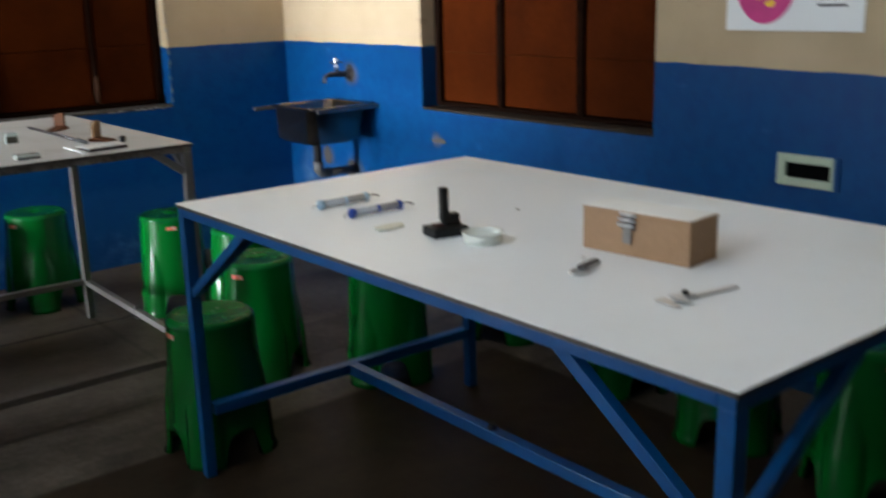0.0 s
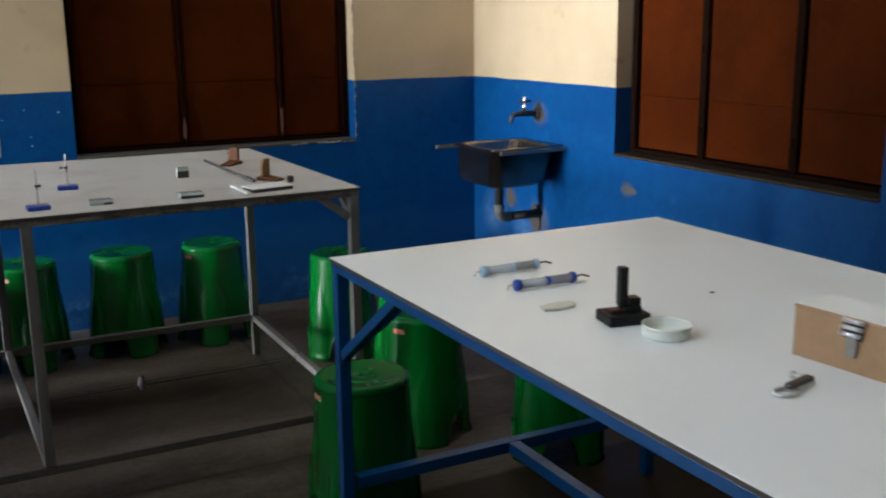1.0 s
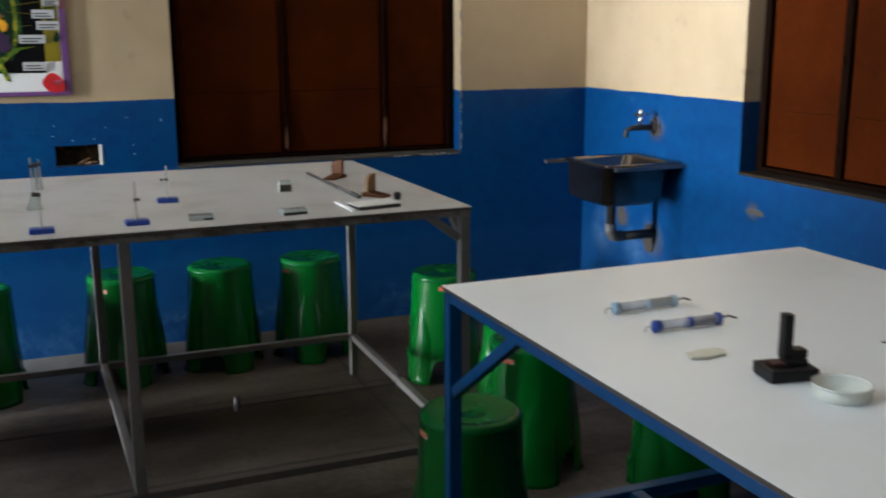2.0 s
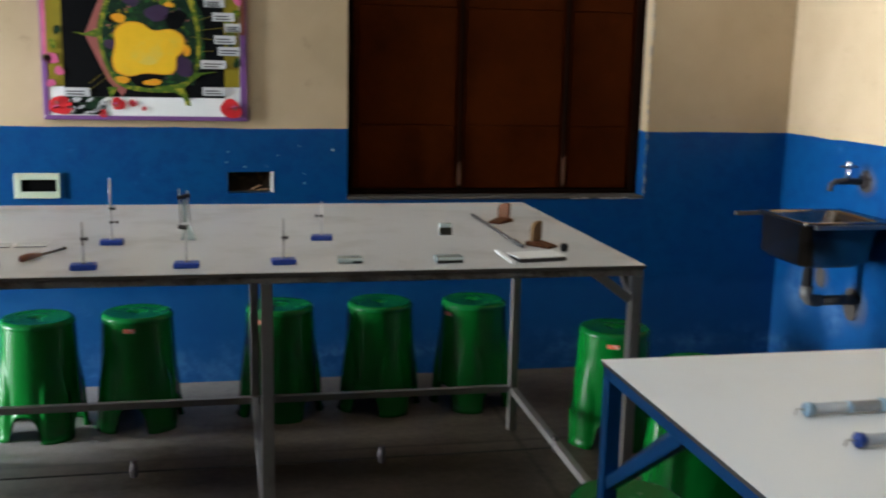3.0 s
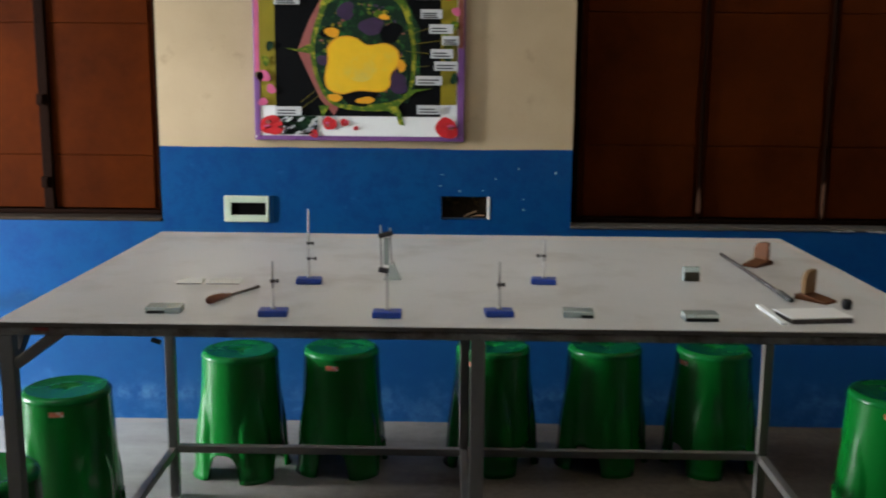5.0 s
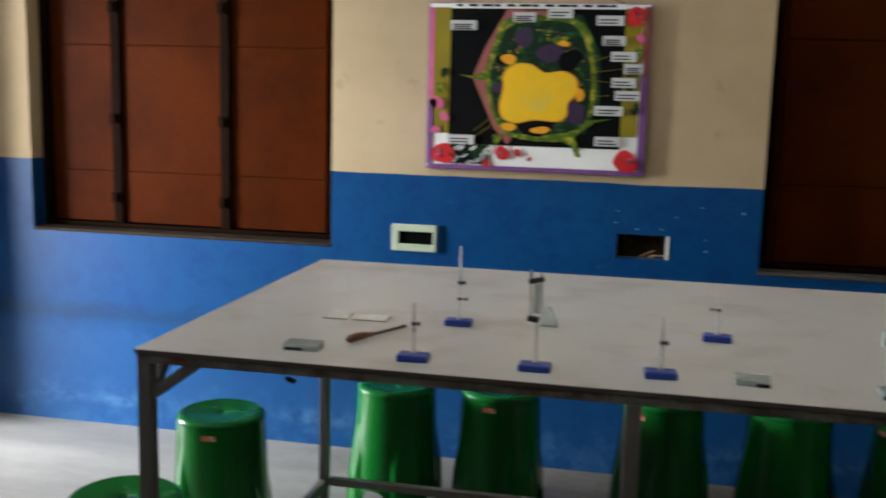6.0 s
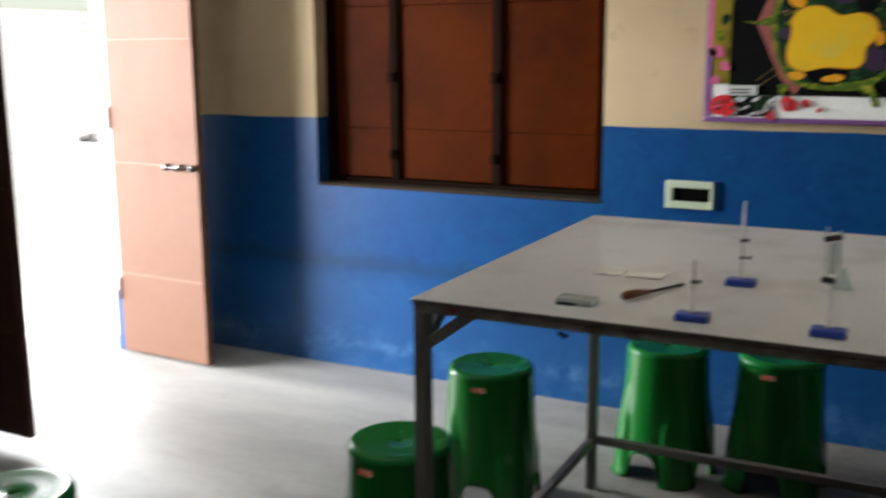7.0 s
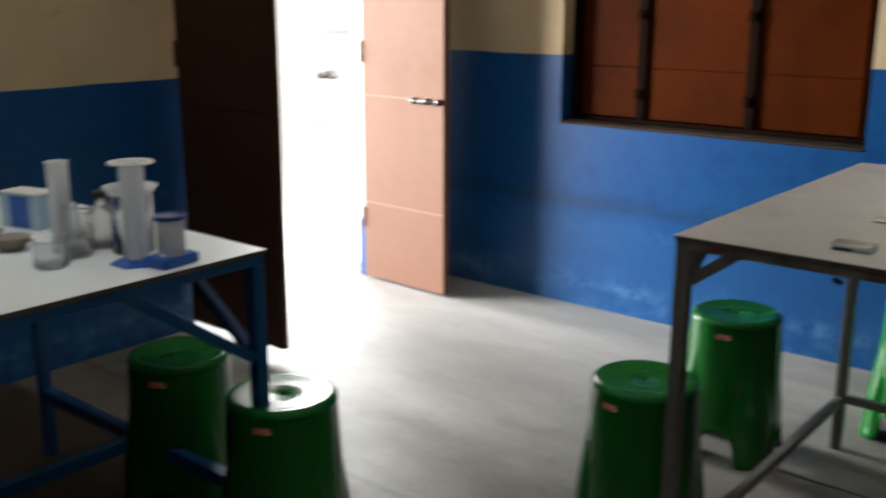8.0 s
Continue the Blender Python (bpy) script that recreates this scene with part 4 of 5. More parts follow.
tagged(mesh_object("cement_patch", outline(bmesh.new(), blob(0, 0, 0.050, 0.066, 22, 0.15, 5), 0.008, (EX, 4.655, 0.435), "x"), CEMENT), "rough grey cement patch round the waste pipe", "cement patch", kind="structure")
tagged(mesh_object("cement_patch", outline(bmesh.new(), blob(0, 0, 0.036, 0.046, 22, 0.2, 9), 0.006, (EX, 4.635, 0.965), "x"), CEMENT), "rough grey cement patch round the tap", "cement patch", kind="structure")
tagged(mesh_object("cement_patch", outline(bmesh.new(), blob(0, 0, 0.035, 0.05, 22, 0.2, 11), 0.003, (EX, 4.90, 0.505), "x"), CEMENT), "small grey cement patch below the sink", "cement patch", kind="structure")
tagged(mesh_object("cement_patch", outline(bmesh.new(), blob(0, 0, 0.045, 0.014, 22, 0.45, 13), 0.002, (EX, 3.91, 0.68), "x"), material("raw_plaster", (0.085, 0.075, 0.065), 0.9, grain=60, vary=0.3)), "bare plaster scar in the blue paint", "plaster scar", kind="structure")

tap = thing("tap", (EX - 0.008, 4.64, 0.965), "chrome bib tap fixed to the wall", "tap")
part("flange", tube(bmesh.new(), [(0, 0, 0), (-0.014, 0, 0)], [0.032, 0.026], 16), DARK_METAL, tap)
part("spout", tube(bmesh.new(), [(-0.014, 0, 0), (-0.09, 0, 0.002), (-0.13, 0, 0.0), (-0.15, 0, -0.012), (-0.155, 0, -0.04)], [0.014, 0.015, 0.012, 0.011, 0.012], 12), PIPE, tap, smooth=True)
part("valve", tube(bmesh.new(), [(-0.075, 0, 0.012), (-0.075, 0, 0.035), (-0.075, 0, 0.055)], [0.013, 0.011, 0.009], 12), CHROME, tap, smooth=True)
part("handle", tube(bmesh.new(), [(-0.115, 0.0, 0.062), (-0.04, 0.0, 0.062)], 0.005, 10), DARK_METAL, tap, smooth=True)
part("knob", lathe(bmesh.new(), [(0.011, 0.056), (0.013, 0.068), (0.011, 0.082), (0, 0.084)], 14, -0.075, 0.0), CHROME, tap, "bright chrome knob", True)

# ---- the lab tables ----


def table(name, x0, x1, y0, y1, top, mat, leg, braces, label, apron, group="lab tables"):
    """A laminate board on a welded frame of square tube. braces: length and drop of the corner struts for each leg."""
    t = thing(name, ((x0 + x1) / 2, (y0 + y1) / 2, 0), label, "table", group)
    w, d, h = (x1 - x0) / 2, (y1 - y0) / 2, leg / 2
    under, thick = top - 0.011, apron
    part("tabletop", boxed(-w, w, -d, d, top - 0.0018, top), WORN_LAMINATE if mat is STEEL else LAMINATE, t, "white laminate top", bevel=0.001)
    part("board_edge", boxed(-w + 0.001, w - 0.001, -d + 0.001, d - 0.001, under, top - 0.0021), EDGE, t, "dark raw board edge", bevel=0.001)
    ins = 0.004
    for y in (-d + h + ins, d - h - ins):
        part("apron", bar(bmesh.new(), (-w + ins, y, under - thick / 2 - 0.0005), (w - ins, y, under - thick / 2 - 0.0005), leg, thick), RUSTY if mat is STEEL else mat, t, bevel=0.002)
    for x in (-w + h + ins, w - h - ins):
        part("apron", bar(bmesh.new(), (x, -d + leg + ins + 0.001, under - thick / 2 - 0.0005), (x, d - leg - ins - 0.001, under - thick / 2 - 0.0005), leg, thick), RUSTY if mat is STEEL else mat, t, bevel=0.002)
    under -= thick - leg
    for sx in (-1, 1):
        for sy in (-1, 1):
            x, y = sx * (w - h - ins), sy * (d - h - ins)
            part("leg", bar(bmesh.new(), (x, y, 0), (x, y, under - leg - 0.001), leg, leg), mat, t, bevel=0.002)
            length, drop, rise = braces
            a = bar(bmesh.new(), (x, y - sy * h, under - leg - drop), (x, y - sy * length, under - leg + rise), leg * 0.72, leg * 0.8)
            part("brace", a, mat, t, bevel=0.002)
            a = bar(bmesh.new(), (x - sx * h, y, under - leg - drop), (x - sx * length, y, under - leg + rise), leg * 0.72, leg * 0.8)
            part("brace", a, mat, t, bevel=0.002)
    return t, w, d


t1, w, d = table("lab_table", -0.322, 1.672, 3.368, 4.552, 0.90, STEEL, 0.03, (0.12, 0.067, 0.010), "large white topped lab table on a grey steel frame", 0.018)
y1, y2 = -d + 0.019, d - 0.019
POST = (0.006, -0.010)      # front and back middle posts
for x in (-w + 0.019, w - 0.019):
    part("stretcher", bar(bmesh.new(), (x, y1 + 0.016, 0.15), (x, y2 - 0.016, 0.165), 0.025), STEEL, t1, bevel=0.002)
for y, z, mat in ((y1, 0.15, EDGE), (y2, 0.17, STEEL)):
    part("stretcher", bar(bmesh.new(), (-w + 0.035, y, z), (w - 0.035, y, z), 0.025), mat, t1, bevel=0.002)
    part("post", bar(bmesh.new(), (POST[y > 0], y, z + 0.014), (POST[y > 0], y, 0.871), 0.03), STEEL, t1, bevel=0.002)
part("stretcher", bar(bmesh.new(), (POST[0], y1 + 0.014, 0.15), (POST[1], y2 - 0.014, 0.17), 0.025), STEEL, t1, bevel=0.002)
part("foot_rail", tube(bmesh.new(), [(-w + 0.035, 0.02, 0.145), (w - 0.035, 0.02, 0.145)], 0.0032, 8), PIPE, t1, "thin dark round rail")
for x in (-0.39, 0.385, w - 0.02):
    part("rail_clip", tube(bmesh.new(), [(x, 0.02, 0.13), (x, 0.02, 0.158), (x, 0.02, 0.175), (x, 0.02, 0.185)], [0.012, 0.014, 0.009, 0.011], 8), DARK_METAL, t1)

part("wing_nut", bar(bmesh.new(), (-0.675, y1 - 0.004, 0.862), (-0.655, y1 - 0.004, 0.855), 0.012, 0.008), BLACK, t1, bevel=0.002)
part("paint_mark", boxed(-0.915, -0.885, y1 - 0.0178, y1 - 0.0155, 0.881, 0.888), material("dull_red_paint", (0.16, 0.02, 0.018), 0.7, grain=90, vary=0.4), t1, "smear of red paint")

t2, w, d = table("lab_table", 1.340, 2.402, 0.980, 2.800, 0.826, BLUE_STEEL, 0.032, (0.345, 0.222, 0.008), "white topped lab table on a bright blue steel frame", 0.023)
for sy in (-1, 1):
    part("stretcher", bar(bmesh.new(), (-w + 0.045, sy * (d - 0.024), 0.208), (w - 0.045, sy * (d - 0.024), 0.208), 0.034), BLUE_STEEL, t2, bevel=0.002)
part("stretcher", bar(bmesh.new(), (0.0, -d + 0.045, 0.208), (0.0, d - 0.045, 0.208), 0.034), BLUE_STEEL, t2, bevel=0.002)
part("rail_clip", tube(bmesh.new(), [(0.0, 0.20, 0.226), (0.0, 0.20, 0.240)], [0.014, 0.011], 8), BLACK, t2)

t3, w, d = table("lab_table", -2.165, -1.112, 1.15, 2.955, 0.82, BLUE_STEEL, 0.032, (0.345, 0.222, 0.008), "white topped lab table on a blue steel frame near the door", 0.023)
for sy in (-1, 1):
    part("stretcher", bar(bmesh.new(), (-w + 0.045, sy * (d - 0.024), 0.208), (w - 0.045, sy * (d - 0.024), 0.208), 0.034), BLUE_STEEL, t3, bevel=0.002)
part("stretcher", bar(bmesh.new(), (0.0, -d + 0.045, 0.208), (0.0, d - 0.045, 0.208), 0.034), BLUE_STEEL, t3, bevel=0.002)

# ---- stools ----
STOOL = 0.445


def stool_body():
    """A moulded drum on four round legs: each leg is a rib that grows out of the drum to a blunt point, with a lipped arch between."""
    bm, n, rows = bmesh.new(), 128, 26
    top = STOOL - 0.022
    half = radians(23.5)

    def shell(inset):
        rings = []
        for j in range(rows + 1):
            ring_v = []
            for k in range(n):
                a = k * math.tau / n
                off = abs(((a - radians(45) + math.pi / 4) % (math.pi / 2)) - math.pi / 4)     # from the nearest leg's middle
                gap = max(0.0, (off - half) / (math.pi / 4 - half))
                arch = 0.102 * (1 - (1 - gap) ** 3.4) ** 0.5 if gap > 0 else 0.0
                share = j / rows
                z = top - (top - arch) * share
                fall = 1 - z / top
                r = 0.134 + 0.021 * fall
                grow = max(0.0, fall - 0.22) / 0.78
                reach = radians(5 + 17 * min(1, grow * 2.2))
                if grow > 0 and off < reach:
                    r += 0.017 * min(1, grow * 1.8) * math.sqrt(1 - (off / reach) ** 2)
                low = z - arch
                r += 0.008 * max(0, 1 - low / 0.014) ** 2 if inset == 0 else 0
                ring_v.append(bm.verts.new(((r - inset) * math.cos(a), (r - inset) * math.sin(a), z)))
            rings.append(ring_v)
        for u, v in zip(rings, rings[1:]):
            for k in range(n):
                bm.faces.new((u[k], u[(k + 1) % n], v[(k + 1) % n], v[k]))
        return rings
    out, inn = shell(0), shell(0.006)
    for k in range(n):
        bm.faces.new((out[-1][k], out[-1][(k + 1) % n], inn[-1][(k + 1) % n], inn[-1][k]))
    return bm


def stool(place, turn):
    s = thing("stool", place, "glossy green plastic stool with four moulded legs", "stool", "green stools", turn)
    part("body", stool_body(), GREEN, s, smooth=True)
    z = STOOL
    part("seat", lathe(bmesh.new(), [(0.0115, z - 0.06), (0.0115, z - 0.008), (0.015, z - 0.0055), (0.06, z - 0.0058), (0.10, z - 0.0035), (0.116, z - 0.001), (0.122, z - 0.0012), (0.129, z - 0.005), (0.134, z - 0.012), (0.1355, z - 0.020), (0.1345, z - 0.023), (0.128, z - 0.024), (0.10, z - 0.016), (0.03, z - 0.016), (0.0145, z - 0.06), (0.0115, z - 0.06)], 64), SEAT_GREEN, s, smooth=True)
    st = bmesh.new()
    rows = []
    for j, zz in enumerate((z - 0.054, z - 0.038)):
        r = 0.134 + 0.021 * (1 - zz / (z - 0.022)) + 0.0012
        rows.append([st.verts.new((r * math.cos(radians(-9 + 1.8 * k)), r * math.sin(radians(-9 + 1.8 * k)), zz)) for k in range(11)])
    for k in range(10):
        st.faces.new((rows[0][k], rows[0][k + 1], rows[1][k + 1], rows[1][k]))
    part("sticker", st, STICKER, s, "small faded red sticker")
    return s


first = stool((-0.13, 4.79, 0), 75)
for x, y, turn in ((0.225, 4.84, -98), (0.772, 4.89, -127), (1.180, 4.905, 60), (1.575, 4.895, -154), (2.010, 4.40, -113), (-0.573, 4.335, -82), (-0.525, 3.672, -100), (1.480, 2.945, -178), (1.915, 3.44, -150), (2.243, 3.08, -120), (2.87, 3.10, 20), (2.80, 2.43, 70), (2.72, 1.93, 110), (2.70, 1.47, -130), (2.12, 3.92, 40), (-1.583, 3.030, -60), (-1.155, 3.020, -62)):
    copy_thing(first, pose(x, y, 0, 0, 0, turn))


# ---- apparatus on the grey table ----
MILKY = material("milky_plate", (0.62, 0.63, 0.60), 0.2, grain=60, vary=0.03, bump=0)
ROD = material("grey_rod", (0.42, 0.41, 0.40), 0.35, metal=0.4, grain=60, vary=0.15, bump=0)
T1, T2, T3 = 0.90, 0.826, 0.82


def small_stand(place, rod, clamps, turn=0.0, label="small stand with a blue enamel base and a steel rod"):
    """A blue block with an upright rod: a thick socket below, a thinner rod above, with clamp screws."""
    s = thing("stand", place, label, "lab stand", "small lab stands", turn)
    base = part("base", boxed(-0.031, 0.031, -0.021, 0.021, 0, 0.014), BASE_BLUE, s, "blue enamel base", bevel=0.003)
    part("socket", tube(bmesh.new(), [(0, 0, 0.014), (0, 0, 0.019), (0, 0, 0.0195), (0, 0, rod * 0.5)], [0.006, 0.005, 0.0036, 0.0034], 12), ROD, s, smooth=True)
    part("rod", tube(bmesh.new(), [(0, 0, rod * 0.5), (0, 0, rod)], [0.0034, 0.002], 10), ROD, s, smooth=True)
    for z, side in clamps:
        c = tube(bmesh.new(), [(-0.0045, 0, z), (0.0045, 0, z)], 0.0045, 10)
        tube(c, [(math.copysign(0.0045, side), 0, z), (side, 0, z)], 0.0016, 8)
        tube(c, [(side, 0, z - 0.004), (side, 0, z + 0.004)], 0.003, 8)
        part("clamp", c, DARK_METAL, s)
    return s


small_stand((0.243, 3.452, T1), 0.118, [(0.075, 0.010)], 3)
small_stand((0.727, 3.474, T1), 0.118, [(0.068, 0.009)], 4)
small_stand((0.271, 3.784, T1), 0.185, [(0.062, 0.016), (0.10, 0.010)], 2)
small_stand((0.852, 3.813, T1), 0.112, [(0.070, -0.016)], -5)

pair_stand = thing("double_stand", (0.487, 3.452, T1), "small stand on a blue enamel base with two clamped rods", "lab stand")
part("base", boxed(-0.031, 0.031, -0.021, 0.021, 0, 0.014), BASE_BLUE, pair_stand, "blue enamel base", bevel=0.003)
part("socket", tube(bmesh.new(), [(0, 0, 0.0145), (0, 0, 0.019), (0, 0, 0.0195), (0, 0, 0.094)], [0.006, 0.005, 0.0036, 0.0034], 12), ROD, pair_stand, smooth=True)
part("clamp", bar(bmesh.new(), (-0.018, 0, 0.103), (0.004, 0, 0.100), 0.012, 0.011), DARK_METAL, pair_stand, bevel=0.002)
part("rod", tube(bmesh.new(), [(-0.012, 0.002, 0.108), (-0.014, 0.002, 0.197)], 0.0022, 8), ROD, pair_stand)
part("rod", tube(bmesh.new(), [(0.010, 0.002, 0.112), (0.006, 0.002, 0.192)], 0.0022, 8), ROD, pair_stand)
part("clamp", bar(bmesh.new(), (-0.018, 0.002, 0.174), (0.012, 0.002, 0.181), 0.010, 0.010), DARK_METAL, pair_stand, bevel=0.002)
part("strip", boxed(-0.007, 0.004, 0.003, 0.005, 0.112, 0.170), GREENGLASS, pair_stand, "pale translucent strip")
prism = thing("glass_prism", (0.474, 3.842, T1), "small grey-green glass prism standing on the table", "prism")
part("prism", outline(bmesh.new(), [(-0.022, 0), (0.022, 0), (0.002, 0.044), (-0.006, 0.044)], 0.024, (0, 0.012, 0)), GREENGLASS, prism)


def glass_slab(place, size, turn, label="clear glass slab with green edges", dark=None):
    s = thing("glass_slab", place, label, "glass slab", "glass slabs", turn)
    part("slab", boxed(-size[0] / 2, size[0] / 2, -size[1] / 2, size[1] / 2, 0, size[2]), GREENGLASS, s, bevel=0.001)
    if dark:
        part("dark_edge", boxed(size[0] * dark[0], size[0] * dark[1], -size[1] / 2 - 0.0008, -size[1] / 2 - 0.0001, 0.0003, size[2] * 0.5), BLACK, s)
    return s


glass_slab((0.004, 3.475, T1), (0.075, 0.045, 0.014), 2, dark=(-0.45, 0.05))
glass_slab((0.898, 3.480, T1), (0.065, 0.045, 0.014), -3, dark=(0.1, 0.48))
glass_slab((1.156, 3.460, T1), (0.072, 0.042, 0.016), 2, dark=(-0.48, 0.48))
upright = glass_slab((1.230, 3.868, T1), (0.040, 0.018, 0.036), 1, "thick glass block standing on its edge")
part("dark_edge", boxed(-0.0195, 0.0195, -0.0105, -0.0094, 0.0005, 0.024), material("olive_paint", (0.030, 0.026, 0.014), 0.6), upright)

for x0, x1, y, tilt in ((-0.050, 0.009, 3.783, 3), (0.022, 0.102, 3.786, 2)):
    sl = thing("glass_slide", ((x0 + x1) / 2, y, T1), "thin pale glass plate lying flat", "slide", "slides", tilt)
    part("slide", boxed(-(x1 - x0) / 2, (x1 - x0) / 2, -0.030, 0.030, 0, 0.0026), MILKY, sl, bevel=0.0004)
    part("edge", boxed(-(x1 - x0) / 2, (x1 - x0) / 2, -0.0306, -0.0301, 0.0002, 0.0018), DARK_METAL, sl)

driver = thing("screwdriver", (0.105, 3.585, T1), "screwdriver with a worn orange-brown handle", "screwdriver", turn=69)
part("handle", tube(bmesh.new(), [(-0.062, 0, 0.011), (-0.055, 0, 0.012), (-0.03, 0, 0.012), (0.0, 0, 0.010), (0.012, 0, 0.008), (0.022, 0, 0.008)], [0.005, 0.009, 0.0095, 0.008, 0.005, 0.0065], 12), material("amber_handle", (0.13, 0.032, 0.010), 0.3, grain=40, vary=0.25), driver, smooth=True)
part("blade", tube(bmesh.new(), [(0.022, 0, 0.007), (0.12, 0, 0.004), (0.145, 0, 0.0035), (0.152, 0, 0.003)], [0.0035, 0.0033, 0.0045, 0.002], 8), DARK_METAL, driver)

rod = thing("iron_rod", (1.402, 3.924, T1), "dark iron rod lying on the table", "rod", turn=90.6)
part("shaft", tube(bmesh.new(), [(-0.20, 0, 0.006), (0.297, 0, 0.006)], 0.005, 10), DARK_METAL, rod, smooth=True)
part("end", tube(bmesh.new(), [(-0.297, 0, 0.007), (-0.22, 0, 0.0075), (-0.2005, 0, 0.006)], [0.006, 0.0075, 0.006], 10), PIPE, rod, "worn dark tip", True)


def wooden_clamp(place, turn, tall, label, mat):
    """A wooden wedge with an upright plate whose outer corner is rounded."""
    c = thing("wooden_block", place, label, "wooden block", "wooden blocks", turn)
    b = bmesh.new()
    outline(b, [(-0.042, 0), (0.042, 0), (0.042, 0.012), (0.02, 0.016), (-0.042, 0.006)], 0.045, (0, 0.022, 0))
    part("foot", b, WOOD, c, bevel=0.002)
    pts = [(-0.022, 0.0), (0.022, 0.0), (0.022, tall - 0.02), (0.015, tall - 0.006), (0.0, tall), (-0.022, tall)]
    p = bmesh.new()
    f = [p.verts.new((0.014, u, v + 0.016)) for u, v in pts]
    k = [p.verts.new((0.026, u, v + 0.016)) for u, v in pts]
    p.faces.new(f), p.faces.new(k[::-1])
    for i in range(len(pts)):
        j = (i + 1) % len(pts)
        p.faces.new((f[i], k[i], k[j], f[j]))
    part("upright", p, mat, c, "worn wooden plate", bevel=0.002)
    return c


wooden_clamp((1.462, 4.085, T1), 42, 0.048, "reddish brown wooden block with an upright plate", WOOD)
wooden_clamp((1.470, 3.655, T1), 128, 0.055, "brown wooden block with a pale upright plate", PALEWOOD)

knob = thing("rubber_bung", (1.512, 3.575, T1), "small black rubber bung", "bung")
part("bung", lathe(bmesh.new(), [(0, 0), (0.008, 0), (0.011, 0.006), (0.012, 0.016), (0.009, 0.022), (0, 0.023)], 16), BLACK, knob, smooth=True)

tray = thing("white_plate", (1.402, 3.478, T1), "white board plate on a dark metal backing", "plate", turn=8)
part("backing", boxed(-0.066, 0.068, -0.0435, 0.040, 0.0, 0.0105), DARK_METAL, tray, bevel=0.001)
part("board", boxed(-0.070, 0.070, -0.043, 0.044, 0.0108, 0.0135), WHITE, tray, bevel=0.001)
strip = thing("white_strip", (1.322, 3.505, T1), "short white strip of board", "strip", turn=91)
part("strip", boxed(-0.085, 0.085, -0.006, 0.006, 0, 0.006), WHITE, strip, bevel=0.0005)

# ---- apparatus on the blue table ----


TUBE = glass("tube_plastic", (0.86, 0.88, 0.90), 0.12, 0.6, 1.2)


def solenoid(place, turn, end_mat, core_mat, label):
    """A clear tube wound inside, closed by two flanges, with a wire at one end."""
    s = thing("glass_tube", place, label, "glass tube", "glass tubes", turn)
    z = 0.0130
    part("tube", tube(bmesh.new(), [(-0.068, 0, z), (0.068, 0, z)], 0.0098, 20), TUBE, s, smooth=True)
    part("core", tube(bmesh.new(), [(0.012, 0, z), (0.06, 0, z)], 0.0068, 12), core_mat, s, smooth=True)
    for a, b in ((-0.080, -0.066), (0.066, 0.078)):
        part("end_cap", tube(bmesh.new(), [(a, 0, z), (a + 0.003, 0, z), (b, 0, z)], [0.0105, 0.0130, 0.0120], 18), end_mat, s, smooth=True)
    part("band", tube(bmesh.new(), [(0.0, 0, z), (0.010, 0, z)], 0.0106, 18), end_mat, s, smooth=True)
    part("wire", tube(bmesh.new(), [(0.080, 0, z), (0.10, 0.002, z + 0.002), (0.118, 0.0, z - 0.004)], 0.0022, 8), DARK_METAL, s)
    part("wire", tube(bmesh.new(), [(-0.080, 0, z), (-0.092, 0.004, z), (-0.10, -0.003, z - 0.008)], 0.0012, 6), IRON, s)
    return s


PALEBLUE = material("pale_blue_plastic", (0.36, 0.52, 0.66), 0.35, grain=60, vary=0.1)
ROYAL = material("royal_blue_plastic", (0.01, 0.05, 0.30), 0.35, grain=60, vary=0.1)
solenoid((1.654, 2.432, T2), 1, PALEBLUE, TAGPAPER, "clear tube with pale blue end caps and a wire")
solenoid((1.656, 2.285, T2), -1, ROYAL, ROYAL, "clear tube with deep blue end caps and a wire")

rubber = thing("eraser_block", (1.584, 2.130, T2), "small irregular off-white lump of wax", "block", turn=4)
wax_bm = outline(bmesh.new(), [(-0.043, -0.010), (-0.012, -0.022), (0.030, -0.019), (0.043, -0.004), (0.040, 0.013), (0.004, 0.020), (-0.035, 0.016)], 0.007, (0, 0, 0))
part("block", wax_bm, material("wax", (0.66, 0.66, 0.56), 0.5, grain=50, vary=0.08, stain=(0.50, 0.42, 0.30), stain_scale=20), rubber, bevel=0.002).matrix_basis = pose(0, 0, 0, -90, 0, 0)

mount = thing("black_mount", (1.640, 1.985, T2), "black plastic mount with an upright slotted plate", "optical mount", turn=-12)
part("base", boxed(-0.044, 0.044, -0.034, 0.034, 0, 0.022), BLACK, mount, bevel=0.003)
part("holder", boxed(-0.006, 0.032, -0.016, 0.016, 0.0225, 0.034), BLACK, mount, bevel=0.002)
part("holder_lip", boxed(0.008, 0.032, -0.013, 0.013, 0.0345, 0.050), BLACK, mount, bevel=0.002)
part("plate", boxed(-0.012, 0.0055, -0.010, 0.010, 0.0345, 0.112), BLACK, mount, bevel=0.002)
part("foot_pad", boxed(-0.030, -0.008, -0.012, 0.012, 0.0225, 0.028), material("maroon", (0.05, 0.012, 0.01), 0.5), mount, "dark red pad", bevel=0.001)

dish = thing("petri_dish", (1.655, 1.872, T2), "round milky glass petri dish", "petri dish")
part("dish", lathe(bmesh.new(), [(0, 0), (0.042, 0), (0.0445, 0.003), (0.0455, 0.020), (0.0435, 0.0205), (0.0425, 0.005), (0, 0.004)], 40), material("milk_glass", (0.76, 0.79, 0.72), 0.25, grain=60, vary=0.04, bump=0), dish, smooth=True)
